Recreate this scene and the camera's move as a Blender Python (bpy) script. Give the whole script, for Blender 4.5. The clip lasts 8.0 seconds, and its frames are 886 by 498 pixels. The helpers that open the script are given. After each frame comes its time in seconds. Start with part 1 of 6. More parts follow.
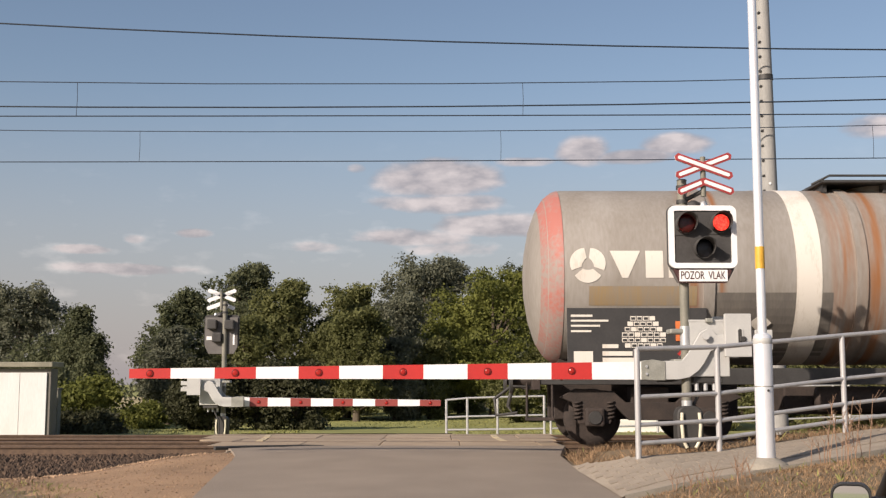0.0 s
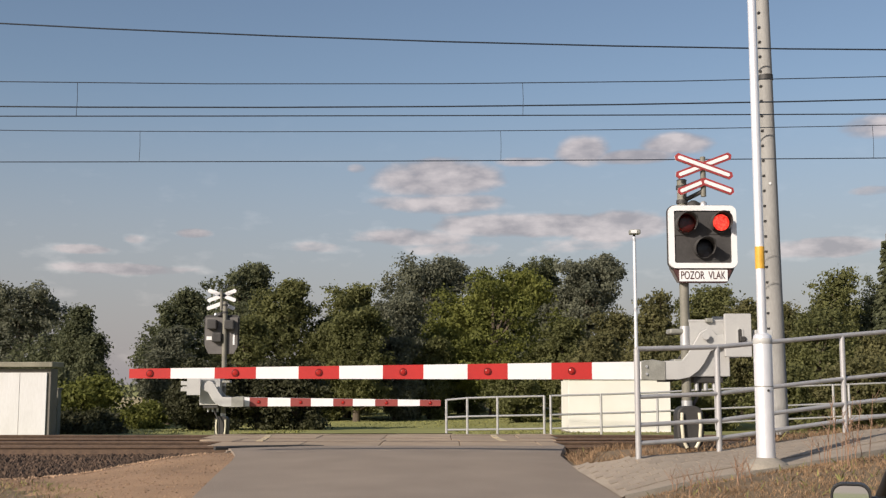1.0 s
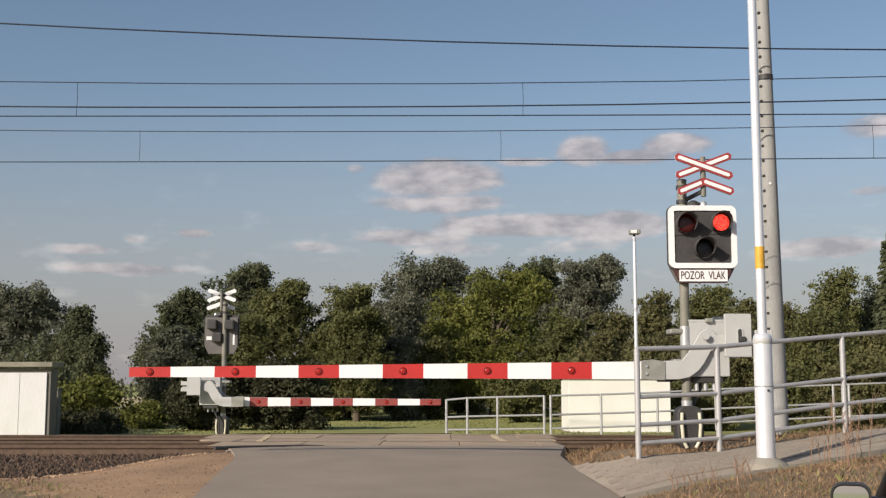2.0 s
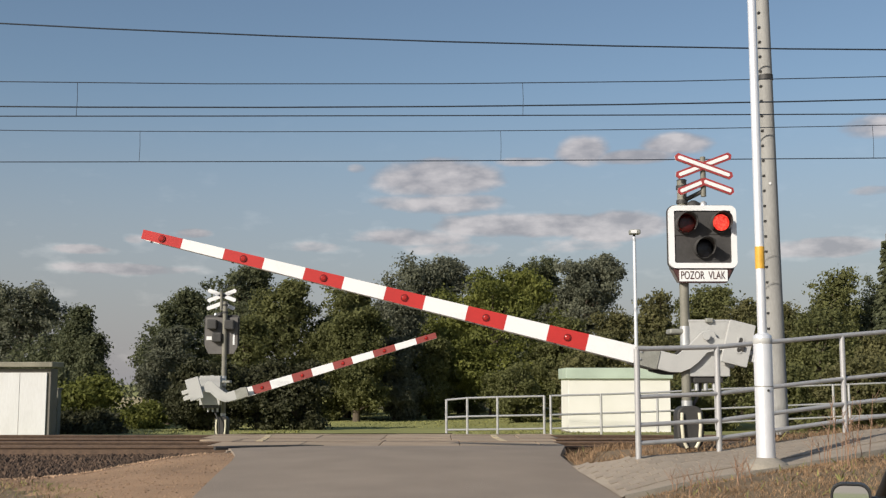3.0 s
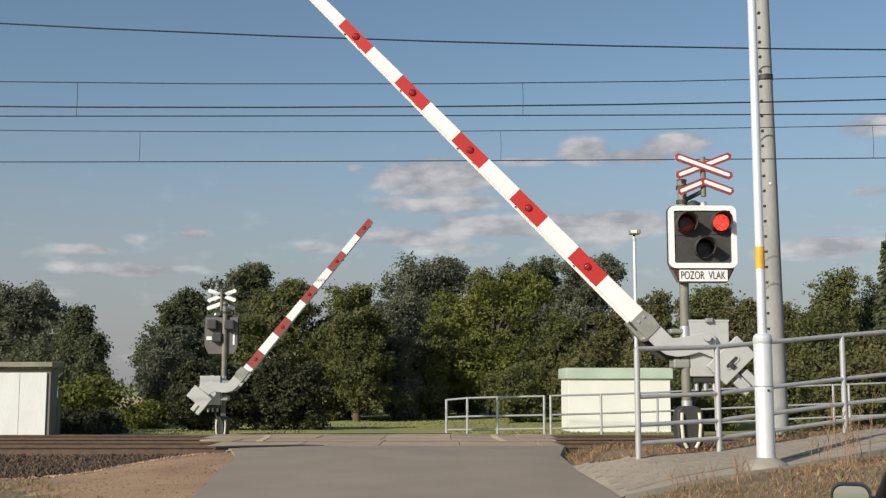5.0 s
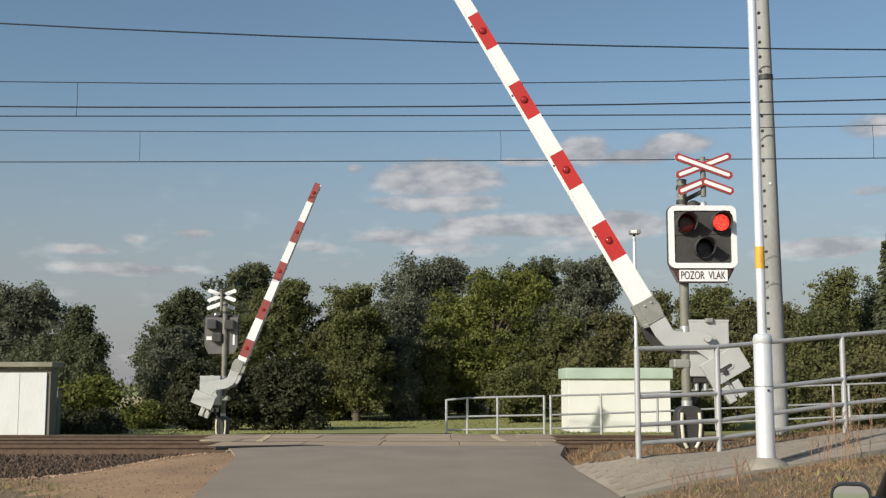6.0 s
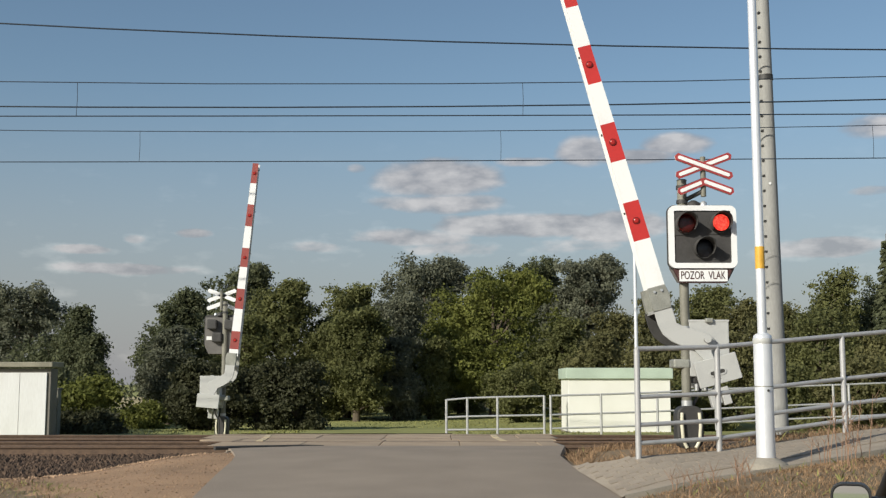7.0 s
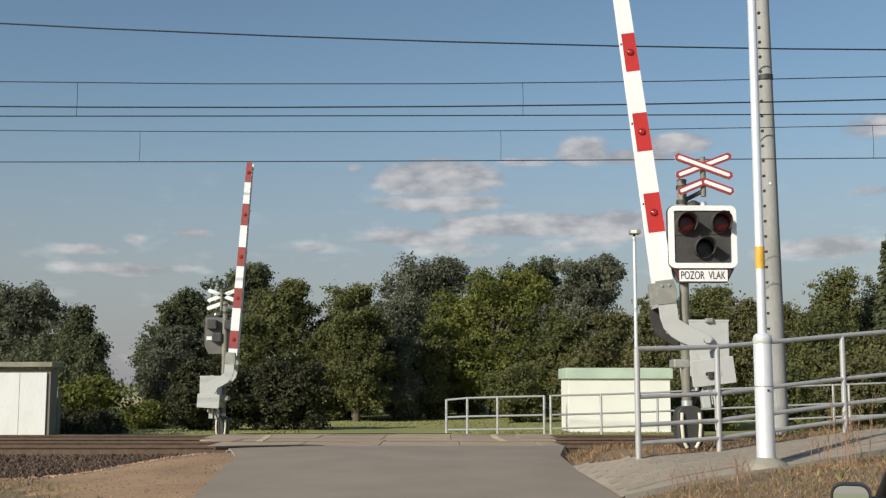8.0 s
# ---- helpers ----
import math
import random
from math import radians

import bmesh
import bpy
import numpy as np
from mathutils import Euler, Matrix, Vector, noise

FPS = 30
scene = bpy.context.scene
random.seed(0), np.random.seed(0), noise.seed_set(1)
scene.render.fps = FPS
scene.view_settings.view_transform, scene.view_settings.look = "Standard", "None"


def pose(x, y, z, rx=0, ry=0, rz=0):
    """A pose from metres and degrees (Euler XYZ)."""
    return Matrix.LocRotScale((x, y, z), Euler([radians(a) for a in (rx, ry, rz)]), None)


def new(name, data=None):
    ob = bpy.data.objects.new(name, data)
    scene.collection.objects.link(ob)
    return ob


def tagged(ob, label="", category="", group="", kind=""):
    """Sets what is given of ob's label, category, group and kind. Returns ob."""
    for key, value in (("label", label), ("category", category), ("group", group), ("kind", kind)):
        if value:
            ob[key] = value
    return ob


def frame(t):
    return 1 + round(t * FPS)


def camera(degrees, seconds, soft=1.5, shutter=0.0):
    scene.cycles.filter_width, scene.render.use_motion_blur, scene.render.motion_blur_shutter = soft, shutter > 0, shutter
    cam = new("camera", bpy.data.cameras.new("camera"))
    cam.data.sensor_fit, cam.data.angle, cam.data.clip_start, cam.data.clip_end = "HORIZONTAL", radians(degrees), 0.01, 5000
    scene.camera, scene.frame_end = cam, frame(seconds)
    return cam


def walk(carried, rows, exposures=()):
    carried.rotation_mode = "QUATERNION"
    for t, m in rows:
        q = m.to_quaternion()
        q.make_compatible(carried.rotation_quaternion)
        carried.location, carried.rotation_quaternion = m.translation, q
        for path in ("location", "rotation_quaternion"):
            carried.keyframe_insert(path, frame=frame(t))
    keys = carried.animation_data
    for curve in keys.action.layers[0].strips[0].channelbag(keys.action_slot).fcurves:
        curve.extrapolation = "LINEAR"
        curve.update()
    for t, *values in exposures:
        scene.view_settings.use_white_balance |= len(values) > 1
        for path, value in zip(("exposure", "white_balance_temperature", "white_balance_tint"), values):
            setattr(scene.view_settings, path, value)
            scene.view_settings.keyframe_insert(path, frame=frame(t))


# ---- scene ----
EYE = (0.0, 0.0, 0.94)
cam = camera(41.9, 8.0, soft=1.3)
AIM = pose(*EYE, 90 + 6.657, 0, 0)
walk(cam, [(0.0, AIM), (8.0, AIM)], exposures=[(0.0, 0.25, 7000, 15), (0.3, 0.18, 6900, 14), (1.0, 0.11, 6800, 13), (2.8, 0.06, 6600, 9), (4.5, 0.05, 6450, 6), (8.0, 0.05, 6420, 4)])

# ---- sky, sun ----
SUN_WAY = Vector((-0.71, -0.695, 0.50)).normalized()      # towards the sun


def build_sky():
    world = bpy.data.worlds.new("sky")
    scene.world = world
    world.use_nodes = True
    nt = world.node_tree
    nt.nodes.clear()
    n, link = nt.nodes.new, nt.links.new
    out, bg = n("ShaderNodeOutputWorld"), n("ShaderNodeBackground")
    sky = n("ShaderNodeTexSky")
    sky.sky_type, sky.sun_disc = "NISHITA", False
    sky.sun_elevation = math.asin(SUN_WAY.z)
    sky.sun_rotation = math.atan2(SUN_WAY.x, SUN_WAY.y)
    sky.air_density, sky.dust_density, sky.ozone_density = 1.0, 1.2, 1.6
    bg.inputs["Strength"].default_value = 0.098

    def maths(op, a, b=None, clamp=False):
        m = n("ShaderNodeMath")
        m.operation, m.use_clamp = op, clamp
        for i, v in enumerate((a, b)):
            if v is None:
                continue
            if isinstance(v, (int, float)):
                m.inputs[i].default_value = v
            else:
                link(v, m.inputs[i])
        return m.outputs[0]

    tc = n("ShaderNodeTexCoord")
    sep = n("ShaderNodeSeparateXYZ")
    link(tc.outputs["Generated"], sep.inputs[0])
    # azimuth and height of the sky's direction, then drawn-out banks of cumulus
    az = maths("ARCTAN2", sep.outputs[0], sep.outputs[1])
    el = maths("ARCSINE", sep.outputs[2])
    comb = n("ShaderNodeCombineXYZ")
    link(maths("MULTIPLY", az, 1.0), comb.inputs[0])
    link(maths("MULTIPLY", el, 2.3), comb.inputs[1])
    big, fine = n("ShaderNodeTexNoise"), n("ShaderNodeTexNoise")
    for tex, scale, det in ((big, 7.0, 5.0), (fine, 26.0, 6.0)):
        tex.inputs["Scale"].default_value, tex.inputs["Detail"].default_value = scale, det
        tex.inputs["Roughness"].default_value = 0.55
        link(comb.outputs[0], tex.inputs["Vector"])
    field = maths("ADD", maths("MULTIPLY", big.outputs[0], 0.75), maths("MULTIPLY", fine.outputs[0], 0.25))

    def bank(a0, e0, wa, we, gain):
        # a soft bank of cloud round one direction
        d = maths("ADD", maths("POWER", maths("DIVIDE", maths("ABSOLUTE", maths("SUBTRACT", az, a0)), wa), 2.0),
                  maths("POWER", maths("DIVIDE", maths("ABSOLUTE", maths("SUBTRACT", el, e0)), we), 2.0))
        return maths("MULTIPLY", maths("EXPONENT", maths("MULTIPLY", maths("POWER", d, 1.6), -1.0)), gain)

    banks = None
    for row in CLOUD_BANKS:
        b = bank(*row)
        banks = b if banks is None else maths("MAXIMUM", banks, b)
    low = n("ShaderNodeMapRange")
    low.inputs["From Min"].default_value, low.inputs["From Max"].default_value = 0.34, 0.22
    link(el, low.inputs["Value"])
    amount = maths("ADD", maths("MULTIPLY", maths("SUBTRACT", field, 0.635), 2.0), maths("MULTIPLY", banks, 0.95))
    cover = n("ShaderNodeMapRange")
    cover.interpolation_type = "SMOOTHSTEP"
    cover.inputs["From Min"].default_value, cover.inputs["From Max"].default_value = -0.05, 0.50
    link(amount, cover.inputs["Value"])
    haze = n("ShaderNodeMapRange")
    haze.interpolation_type = "SMOOTHSTEP"
    haze.inputs["From Min"].default_value, haze.inputs["From Max"].default_value = 0.27, 0.0
    link(el, haze.inputs["Value"])
    cloud = maths("MULTIPLY", maths("MULTIPLY", cover.outputs[0], 0.86), low.outputs[0], clamp=True)
    mask = maths("MAXIMUM", cloud, maths("MULTIPLY", haze.outputs[0], 0.80))
    shade = n("ShaderNodeMixRGB")
    shade.inputs[1].default_value, shade.inputs[2].default_value = CLOUD_SHADE, CLOUD_LIT
    lit = n("ShaderNodeMapRange")
    lit.inputs["From Min"].default_value, lit.inputs["From Max"].default_value = 0.40, 0.70
    link(maths("MULTIPLY", fine.outputs[0], maths("ADD", maths("MULTIPLY", cloud, 0.45), 0.70)), lit.inputs["Value"])
    link(lit.outputs[0], shade.inputs[0])
    mix = n("ShaderNodeMixRGB")
    link(mask, mix.inputs[0])
    link(sky.outputs[0], mix.inputs[1])
    link(shade.outputs[0], mix.inputs[2])
    link(mix.outputs[0], bg.inputs[0])
    link(bg.outputs[0], out.inputs[0])


# azimuth, height, half widths (radians), weight
CLOUD_BANKS = [(-0.009, 0.177, 0.063, 0.0202, 1.00), (-0.002, 0.155, 0.078, 0.0115, 0.81), (0.071, 0.136, 0.114, 0.0136, 1.00), (0.147, 0.133, 0.054, 0.0161, 1.00), (-0.031, 0.127, 0.090, 0.0108, 0.81),
               (-0.109, 0.117, 0.052, 0.0075, 0.67), (0.120, 0.198, 0.028, 0.0161, 0.95), (0.159, 0.193, 0.045, 0.0075, 0.78), (0.076, 0.191, 0.035, 0.0054, 0.73), (0.203, 0.203, 0.033, 0.0094, 0.78),
               (0.081, 0.117, 0.156, 0.0108, 0.69), (-0.075, 0.185, 0.012, 0.0061, 0.69), (-0.214, 0.127, 0.023, 0.0061, 0.81), (-0.262, 0.121, 0.014, 0.0061, 0.74), (-0.258, 0.095, 0.075, 0.0068, 0.81),
               (-0.302, 0.111, 0.030, 0.0047, 0.67), (0.369, 0.208, 0.045, 0.0129, 1.00), (0.359, 0.156, 0.030, 0.0061, 0.81), (0.325, 0.112, 0.066, 0.0108, 0.84)]
CLOUD_SHADE = (3.4, 3.25, 3.55, 1)
CLOUD_LIT = (6.3, 5.85, 5.95, 1)
build_sky()

sun = bpy.data.lights.new("sun", "SUN")
sun.energy, sun.angle, sun.color = 4.8, radians(0.55), (1.0, 0.92, 0.83)
new("sun", sun).matrix_world = Matrix.LocRotScale((-40, -30, 30), SUN_WAY.to_track_quat("Z", "Y"), None)


# ---- materials ----
def mat(name, colour, rough=0.6, metal=0.0, dark=None, scale=6.0, fine=60.0, bump=0.0, per="", spread=0.0, stretch=(1, 1, 1),
        glow=None, cut=(0.35, 0.65), spec=0.5):
    """Two scales of variation between colour and dark, fine relief, and a shift of brightness per object or island."""
    m = bpy.data.materials.new(name)
    m.use_nodes = True
    nt = m.node_tree
    n, link = nt.nodes.new, nt.links.new
    b = nt.nodes["Principled BSDF"]
    b.inputs["Roughness"].default_value, b.inputs["Metallic"].default_value = rough, metal
    b.inputs["Specular IOR Level"].default_value = spec
    dark = dark or tuple(c * 0.72 for c in colour)
    tc, mp = n("ShaderNodeTexCoord"), n("ShaderNodeMapping")
    mp.inputs["Scale"].default_value = stretch
    link(tc.outputs["Object"], mp.inputs[0])
    a, f = n("ShaderNodeTexNoise"), n("ShaderNodeTexNoise")
    for tex, s, d in ((a, scale, 5.0), (f, fine, 3.0)):
        tex.inputs["Scale"].default_value, tex.inputs["Detail"].default_value = s, d
        link(mp.outputs[0], tex.inputs["Vector"])
    both = n("ShaderNodeMath")
    both.operation = "MULTIPLY_ADD"
    both.inputs[1].default_value = 0.35
    link(f.outputs[0], both.inputs[0])
    half = n("ShaderNodeMath")
    half.operation = "MULTIPLY"
    half.inputs[1].default_value = 0.65
    link(a.outputs[0], half.inputs[0])
    link(half.outputs[0], both.inputs[2])
    ramp = n("ShaderNodeMapRange")
    ramp.inputs["From Min"].default_value, ramp.inputs["From Max"].default_value = cut
    link(both.outputs[0], ramp.inputs["Value"])
    mix = n("ShaderNodeMixRGB")
    mix.inputs[1].default_value, mix.inputs[2].default_value = (*dark, 1), (*colour, 1)
    link(ramp.outputs[0], mix.inputs[0])
    last = mix.outputs[0]
    if per:
        info = n("ShaderNodeNewGeometry" if per == "island" else "ShaderNodeObjectInfo")
        rnd = info.outputs["Random Per Island" if per == "island" else "Random"]
        rng = n("ShaderNodeMapRange")
        rng.inputs["To Min"].default_value, rng.inputs["To Max"].default_value = 1 - spread, 1 + spread
        link(rnd, rng.inputs["Value"])
        hsv = n("ShaderNodeHueSaturation")
        link(rng.outputs[0], hsv.inputs["Value"])
        link(last, hsv.inputs["Color"])
        last = hsv.outputs[0]
    link(last, b.inputs["Base Color"])
    if bump:
        bp = n("ShaderNodeBump")
        bp.inputs["Strength"].default_value, bp.inputs["Distance"].default_value = bump, 0.02
        link(f.outputs[0], bp.inputs["Height"])
        link(bp.outputs[0], b.inputs["Normal"])
    if glow:
        b.inputs["Emission Color"].default_value, b.inputs["Emission Strength"].default_value = (*glow[:3], 1), glow[3]
    return m


def leaf_mat(name, colour, dark, through_light=0.42):
    """Leaves: diffuse, a little gloss, some light passing through, each clump its own tone."""
    m = mat(name, colour, 0.55, dark=dark, scale=0.35, fine=2.0, per="island", spread=0.18, cut=(0.4, 0.62), spec=0.15)
    nt = m.node_tree
    b, out = nt.nodes["Principled BSDF"], nt.nodes["Material Output"]
    tr, mx = nt.nodes.new("ShaderNodeBsdfTranslucent"), nt.nodes.new("ShaderNodeMixShader")
    src = b.inputs["Base Color"].links[0].from_socket
    nt.links.new(src, tr.inputs[0])
    mx.inputs[0].default_value = through_light
    nt.links.new(b.outputs[0], mx.inputs[1])
    nt.links.new(tr.outputs[0], mx.inputs[2])
    nt.links.new(mx.outputs[0], out.inputs[0])
    return m


M_ASPHALT = mat("asphalt", (0.285, 0.232, 0.18), 0.9, dark=(0.225, 0.182, 0.141), scale=1.0, fine=80, bump=0.45)
M_DECK = mat("deck_concrete", (0.41, 0.315, 0.215), 0.85, dark=(0.29, 0.215, 0.145), scale=1.5, fine=60, bump=0.3, per="object", spread=0.07)
M_PAVING = mat("paving", (0.345, 0.29, 0.225), 0.85, dark=(0.26, 0.215, 0.165), scale=3, fine=70, bump=0.3, per="object", spread=0.07)
M_KERB = mat("kerb_concrete", (0.30, 0.27, 0.22), 0.85, scale=3, fine=50, bump=0.3)
M_GROUND = mat("dry_earth", (0.21, 0.15, 0.088), 0.95, dark=(0.12, 0.086, 0.047), scale=0.9, fine=14, bump=0.5)
M_MEADOW = mat("meadow_soil", (0.29, 0.285, 0.085), 0.95, dark=(0.20, 0.205, 0.06), scale=0.25, fine=3, bump=0.3)
M_STUBBLE = mat("stubble_field", (0.46, 0.38, 0.21), 0.95, dark=(0.34, 0.28, 0.14), scale=0.2, fine=2)
M_GRAVEL = mat("gravel_fines", (0.37, 0.235, 0.135), 0.95, dark=(0.23, 0.145, 0.083), scale=1.1, fine=40, bump=0.8)
M_STONE = mat("ballast_stone", (0.098, 0.061, 0.038), 0.9, dark=(0.04, 0.025, 0.016), scale=4, fine=30, bump=0.4, per="island", spread=0.5)
M_BED = mat("ballast_fines", (0.055, 0.034, 0.022), 0.95, dark=(0.025, 0.016, 0.011), scale=5, fine=25, bump=0.8)
M_PEBBLE = mat("gravel_stone", (0.42, 0.28, 0.175), 0.9, dark=(0.22, 0.145, 0.09), scale=5, fine=30, per="island", spread=0.35)
M_RAIL = mat("rusty_rail", (0.135, 0.085, 0.053), 0.8, dark=(0.075, 0.046, 0.03), scale=9, fine=40, bump=0.2)
M_RAIL_TOP = mat("worn_rail_head", (0.13, 0.105, 0.085), 0.5, 0.6, scale=3, fine=40)
M_SLEEPER = mat("sleeper_concrete", (0.22, 0.18, 0.14), 0.9, scale=3, fine=40, bump=0.3)
M_WHITE = mat("white_paint", (0.80, 0.80, 0.79), 0.45, dark=(0.70, 0.69, 0.66), scale=2, fine=30, cut=(0.2, 0.5))
M_RED = mat("red_paint", (0.53, 0.030, 0.026), 0.45, dark=(0.43, 0.026, 0.023), scale=2, fine=30)
M_SIGN_RED = mat("weathered_sign_red", (0.36, 0.045, 0.045), 0.5, dark=(0.27, 0.04, 0.04), scale=4, fine=30)
M_RED_FADED = mat("faded_red_paint", (0.31, 0.058, 0.048), 0.55, dark=(0.23, 0.045, 0.038), scale=3, fine=30)
M_GREY = mat("grey_paint", (0.46, 0.46, 0.44), 0.5, dark=(0.38, 0.38, 0.37), scale=4, fine=50, cut=(0.2, 0.55))
M_GREY_DULL = mat("dull_zinc", (0.34, 0.34, 0.30), 0.6, 0.3, dark=(0.24, 0.24, 0.21), scale=8, fine=60, bump=0.15)
M_ZINC = mat("galvanised_steel", (0.56, 0.57, 0.57), 0.42, 0.55, dark=(0.42, 0.43, 0.43), scale=5, fine=60, cut=(0.25, 0.6))
M_SILVER = mat("silver_paint", (0.78, 0.79, 0.81), 0.36, 0.35, dark=(0.62, 0.63, 0.65), scale=3, fine=40, cut=(0.2, 0.55), stretch=(1, 1, 0.3))
M_RAILING = mat("railing_paint", (0.47, 0.465, 0.46), 0.42, 0.3, dark=(0.33, 0.33, 0.32), scale=5, fine=50, cut=(0.25, 0.5))
M_POST = mat("olive_grey_post", (0.22, 0.21, 0.17), 0.6, dark=(0.15, 0.145, 0.115), scale=4, fine=40)
M_BLACK = mat("black_panel", (0.066, 0.063, 0.061), 0.75, dark=(0.048, 0.046, 0.044), scale=5, fine=40, spec=0.3)
M_DARK = mat("dark_steel", (0.05, 0.048, 0.045), 0.6, dark=(0.03, 0.028, 0.026), scale=5, fine=40)
M_YELLOW = mat("yellow_band", (0.75, 0.42, 0.05), 0.5, scale=5, fine=50)
M_CONC = mat("mast_concrete", (0.34, 0.335, 0.315), 0.85, dark=(0.24, 0.235, 0.22), scale=1.5, fine=25, bump=0.25, stretch=(1, 1, 0.25))
M_WIRE = mat("dark_wire", (0.02, 0.03, 0.045), 0.6, metal=0.2)
M_CABIN = mat("cream_render", (0.75, 0.74, 0.68), 0.8, dark=(0.68, 0.67, 0.60), scale=0.8, fine=40, bump=0.1)
M_CABIN_ROOF = mat("pale_green_fascia", (0.47, 0.56, 0.45), 0.6, scale=1, fine=30)
M_DOOR = mat("white_sheet_metal", (0.69, 0.69, 0.69), 0.5, dark=(0.58, 0.575, 0.565), scale=0.9, fine=12, stretch=(2, 2, 0.5))
M_FRAME = mat("grey_brown_frame", (0.165, 0.15, 0.13), 0.7, scale=3, fine=30)
M_ROOF_EDGE = mat("weathered_roof_edge", (0.27, 0.25, 0.19), 0.8, dark=(0.17, 0.16, 0.12), scale=2, fine=25)
M_LINE = mat("worn_line_paint", (0.60, 0.50, 0.31), 0.8, dark=(0.42, 0.33, 0.21), scale=6, fine=40)
M_TRUNK = mat("bark", (0.13, 0.10, 0.07), 0.95, dark=(0.06, 0.05, 0.035), scale=3, fine=12, bump=0.6, stretch=(1, 1, 0.2))
M_STRAW = mat("dry_grass", (0.33, 0.215, 0.12), 0.9, dark=(0.16, 0.098, 0.053), scale=2, fine=9, per="island", spread=0.35)
M_GRASS = mat("green_grass", (0.23, 0.225, 0.07), 0.9, dark=(0.14, 0.145, 0.045), scale=0.4, fine=3, per="island", spread=0.4)
M_LEAF_DARK = leaf_mat("leaf_dark", (0.165, 0.176, 0.096), (0.104, 0.115, 0.062))
M_LEAF_MID = leaf_mat("leaf_mid", (0.192, 0.196, 0.076), (0.122, 0.128, 0.050))
M_LEAF_BRIGHT = leaf_mat("leaf_bright", (0.196, 0.206, 0.052), (0.128, 0.140, 0.037))
M_LEAF_GREY = leaf_mat("leaf_grey", (0.205, 0.210, 0.145), (0.125, 0.132, 0.090))
M_LEAF_OLIVE = leaf_mat("leaf_olive", (0.205, 0.192, 0.084), (0.124, 0.121, 0.053))
# shade under the left-hand trees, put into a darker leaf colour
M_LEAF_SHADE = leaf_mat("leaf_shade", (0.085, 0.086, 0.044), (0.052, 0.054, 0.028), 0.3)


# ---- mesh helpers ----
def link_mesh(name, bm, material, parent=None, label="", smooth=False):
    me = bpy.data.meshes.new(name)
    bm.normal_update()
    bm.to_mesh(me)
    bm.free()
    for m in material if isinstance(material, (list, tuple)) else (material,):
        me.materials.append(m)
    if smooth:
        me.polygons.foreach_set("use_smooth", [True] * len(me.polygons))
    ob = new(name, me)
    ob.parent = parent
    return tagged(ob, label)


part = link_mesh


def thing(name, x, y, z, label, category, group="", kind="", rz=0):
    ob = new(name)
    ob.empty_display_size = 0.1
    ob.matrix_basis = pose(x, y, z, 0, 0, rz)
    return tagged(ob, label, category, group, kind)


def add_box(bm, x0, x1, y0, y1, z0, z1, bevel=0.0, mi=0):
    b = bmesh.new()
    v = [b.verts.new((x, y, z)) for z in (z0, z1) for x, y in ((x0, y0), (x1, y0), (x1, y1), (x0, y1))]
    for f in ((3, 2, 1, 0), (4, 5, 6, 7), (0, 1, 5, 4), (1, 2, 6, 5), (2, 3, 7, 6), (3, 0, 4, 7)):
        b.faces.new([v[i] for i in f])
    if bevel:
        bmesh.ops.bevel(b, geom=b.edges[:], offset=bevel, segments=2, affect="EDGES", profile=0.5)
    merge(bm, b, mi)
    return bm


def merge(bm, b, mi=0, m=None):
    if m is not None:
        b.transform(m)
    idx = {v: bm.verts.new(v.co) for v in b.verts}
    for f in b.faces:
        try:
            g = bm.faces.new([idx[v] for v in f.verts])
            g.material_index, g.smooth = (mi if mi else f.material_index), f.smooth
        except ValueError:
            pass
    b.free()


def box(*a, bevel=0.0):
    return add_box(bmesh.new(), *a, bevel=bevel)


def add_tube(bm, pts, radii, seg=12, caps=True, mi=0):
    """A round tube along points, with a radius for each."""
    pts = [Vector(p) for p in pts]
    if isinstance(radii, (int, float)):
        radii = [radii] * len(pts)
    rings = []
    ref = None
    for i, p in enumerate(pts):
        d = (pts[min(i + 1, len(pts) - 1)] - pts[max(i - 1, 0)]).normalized()
        if ref is None:
            ref = Vector((0, 0, 1)) if abs(d.z) < 0.9 else Vector((1, 0, 0))
        u = d.cross(ref).normalized()
        w = d.cross(u).normalized()
        ref = u.cross(d)
        rings.append([bm.verts.new(p + radii[i] * (math.cos(2 * math.pi * k / seg) * u + math.sin(2 * math.pi * k / seg) * w)) for k in range(seg)])
    for a, b in zip(rings, rings[1:]):
        for k in range(seg):
            f = bm.faces.new((a[k], a[(k + 1) % seg], b[(k + 1) % seg], b[k]))
            f.smooth, f.material_index = True, mi
    if caps:
        for r in (rings[0], rings[-1]):
            bm.faces.new([bm.verts.new(v.co) for v in r]).material_index = mi
    return bm


def tube(pts, radii, seg=12):
    bm = add_tube(bmesh.new(), pts, radii, seg)
    bmesh.ops.recalc_face_normals(bm, faces=bm.faces[:])
    return bm


def add_prism(bm, outline, y0, y1, bevel=0.0, mi=0):
    """A plate: an outline in x, z, thick from y0 to y1."""
    b = bmesh.new()
    lo = [b.verts.new((x, y0, z)) for x, z in outline]
    hi = [b.verts.new((x, y1, z)) for x, z in outline]
    b.faces.new(lo)
    b.faces.new(hi[::-1])
    for i in range(len(lo)):
        j = (i + 1) % len(lo)
        b.faces.new((lo[i], hi[i], hi[j], lo[j]))
    bmesh.ops.recalc_face_normals(b, faces=b.faces[:])
    if bevel:
        bmesh.ops.bevel(b, geom=b.edges[:], offset=bevel, segments=1, affect="EDGES")
    merge(bm, b, mi)
    return bm


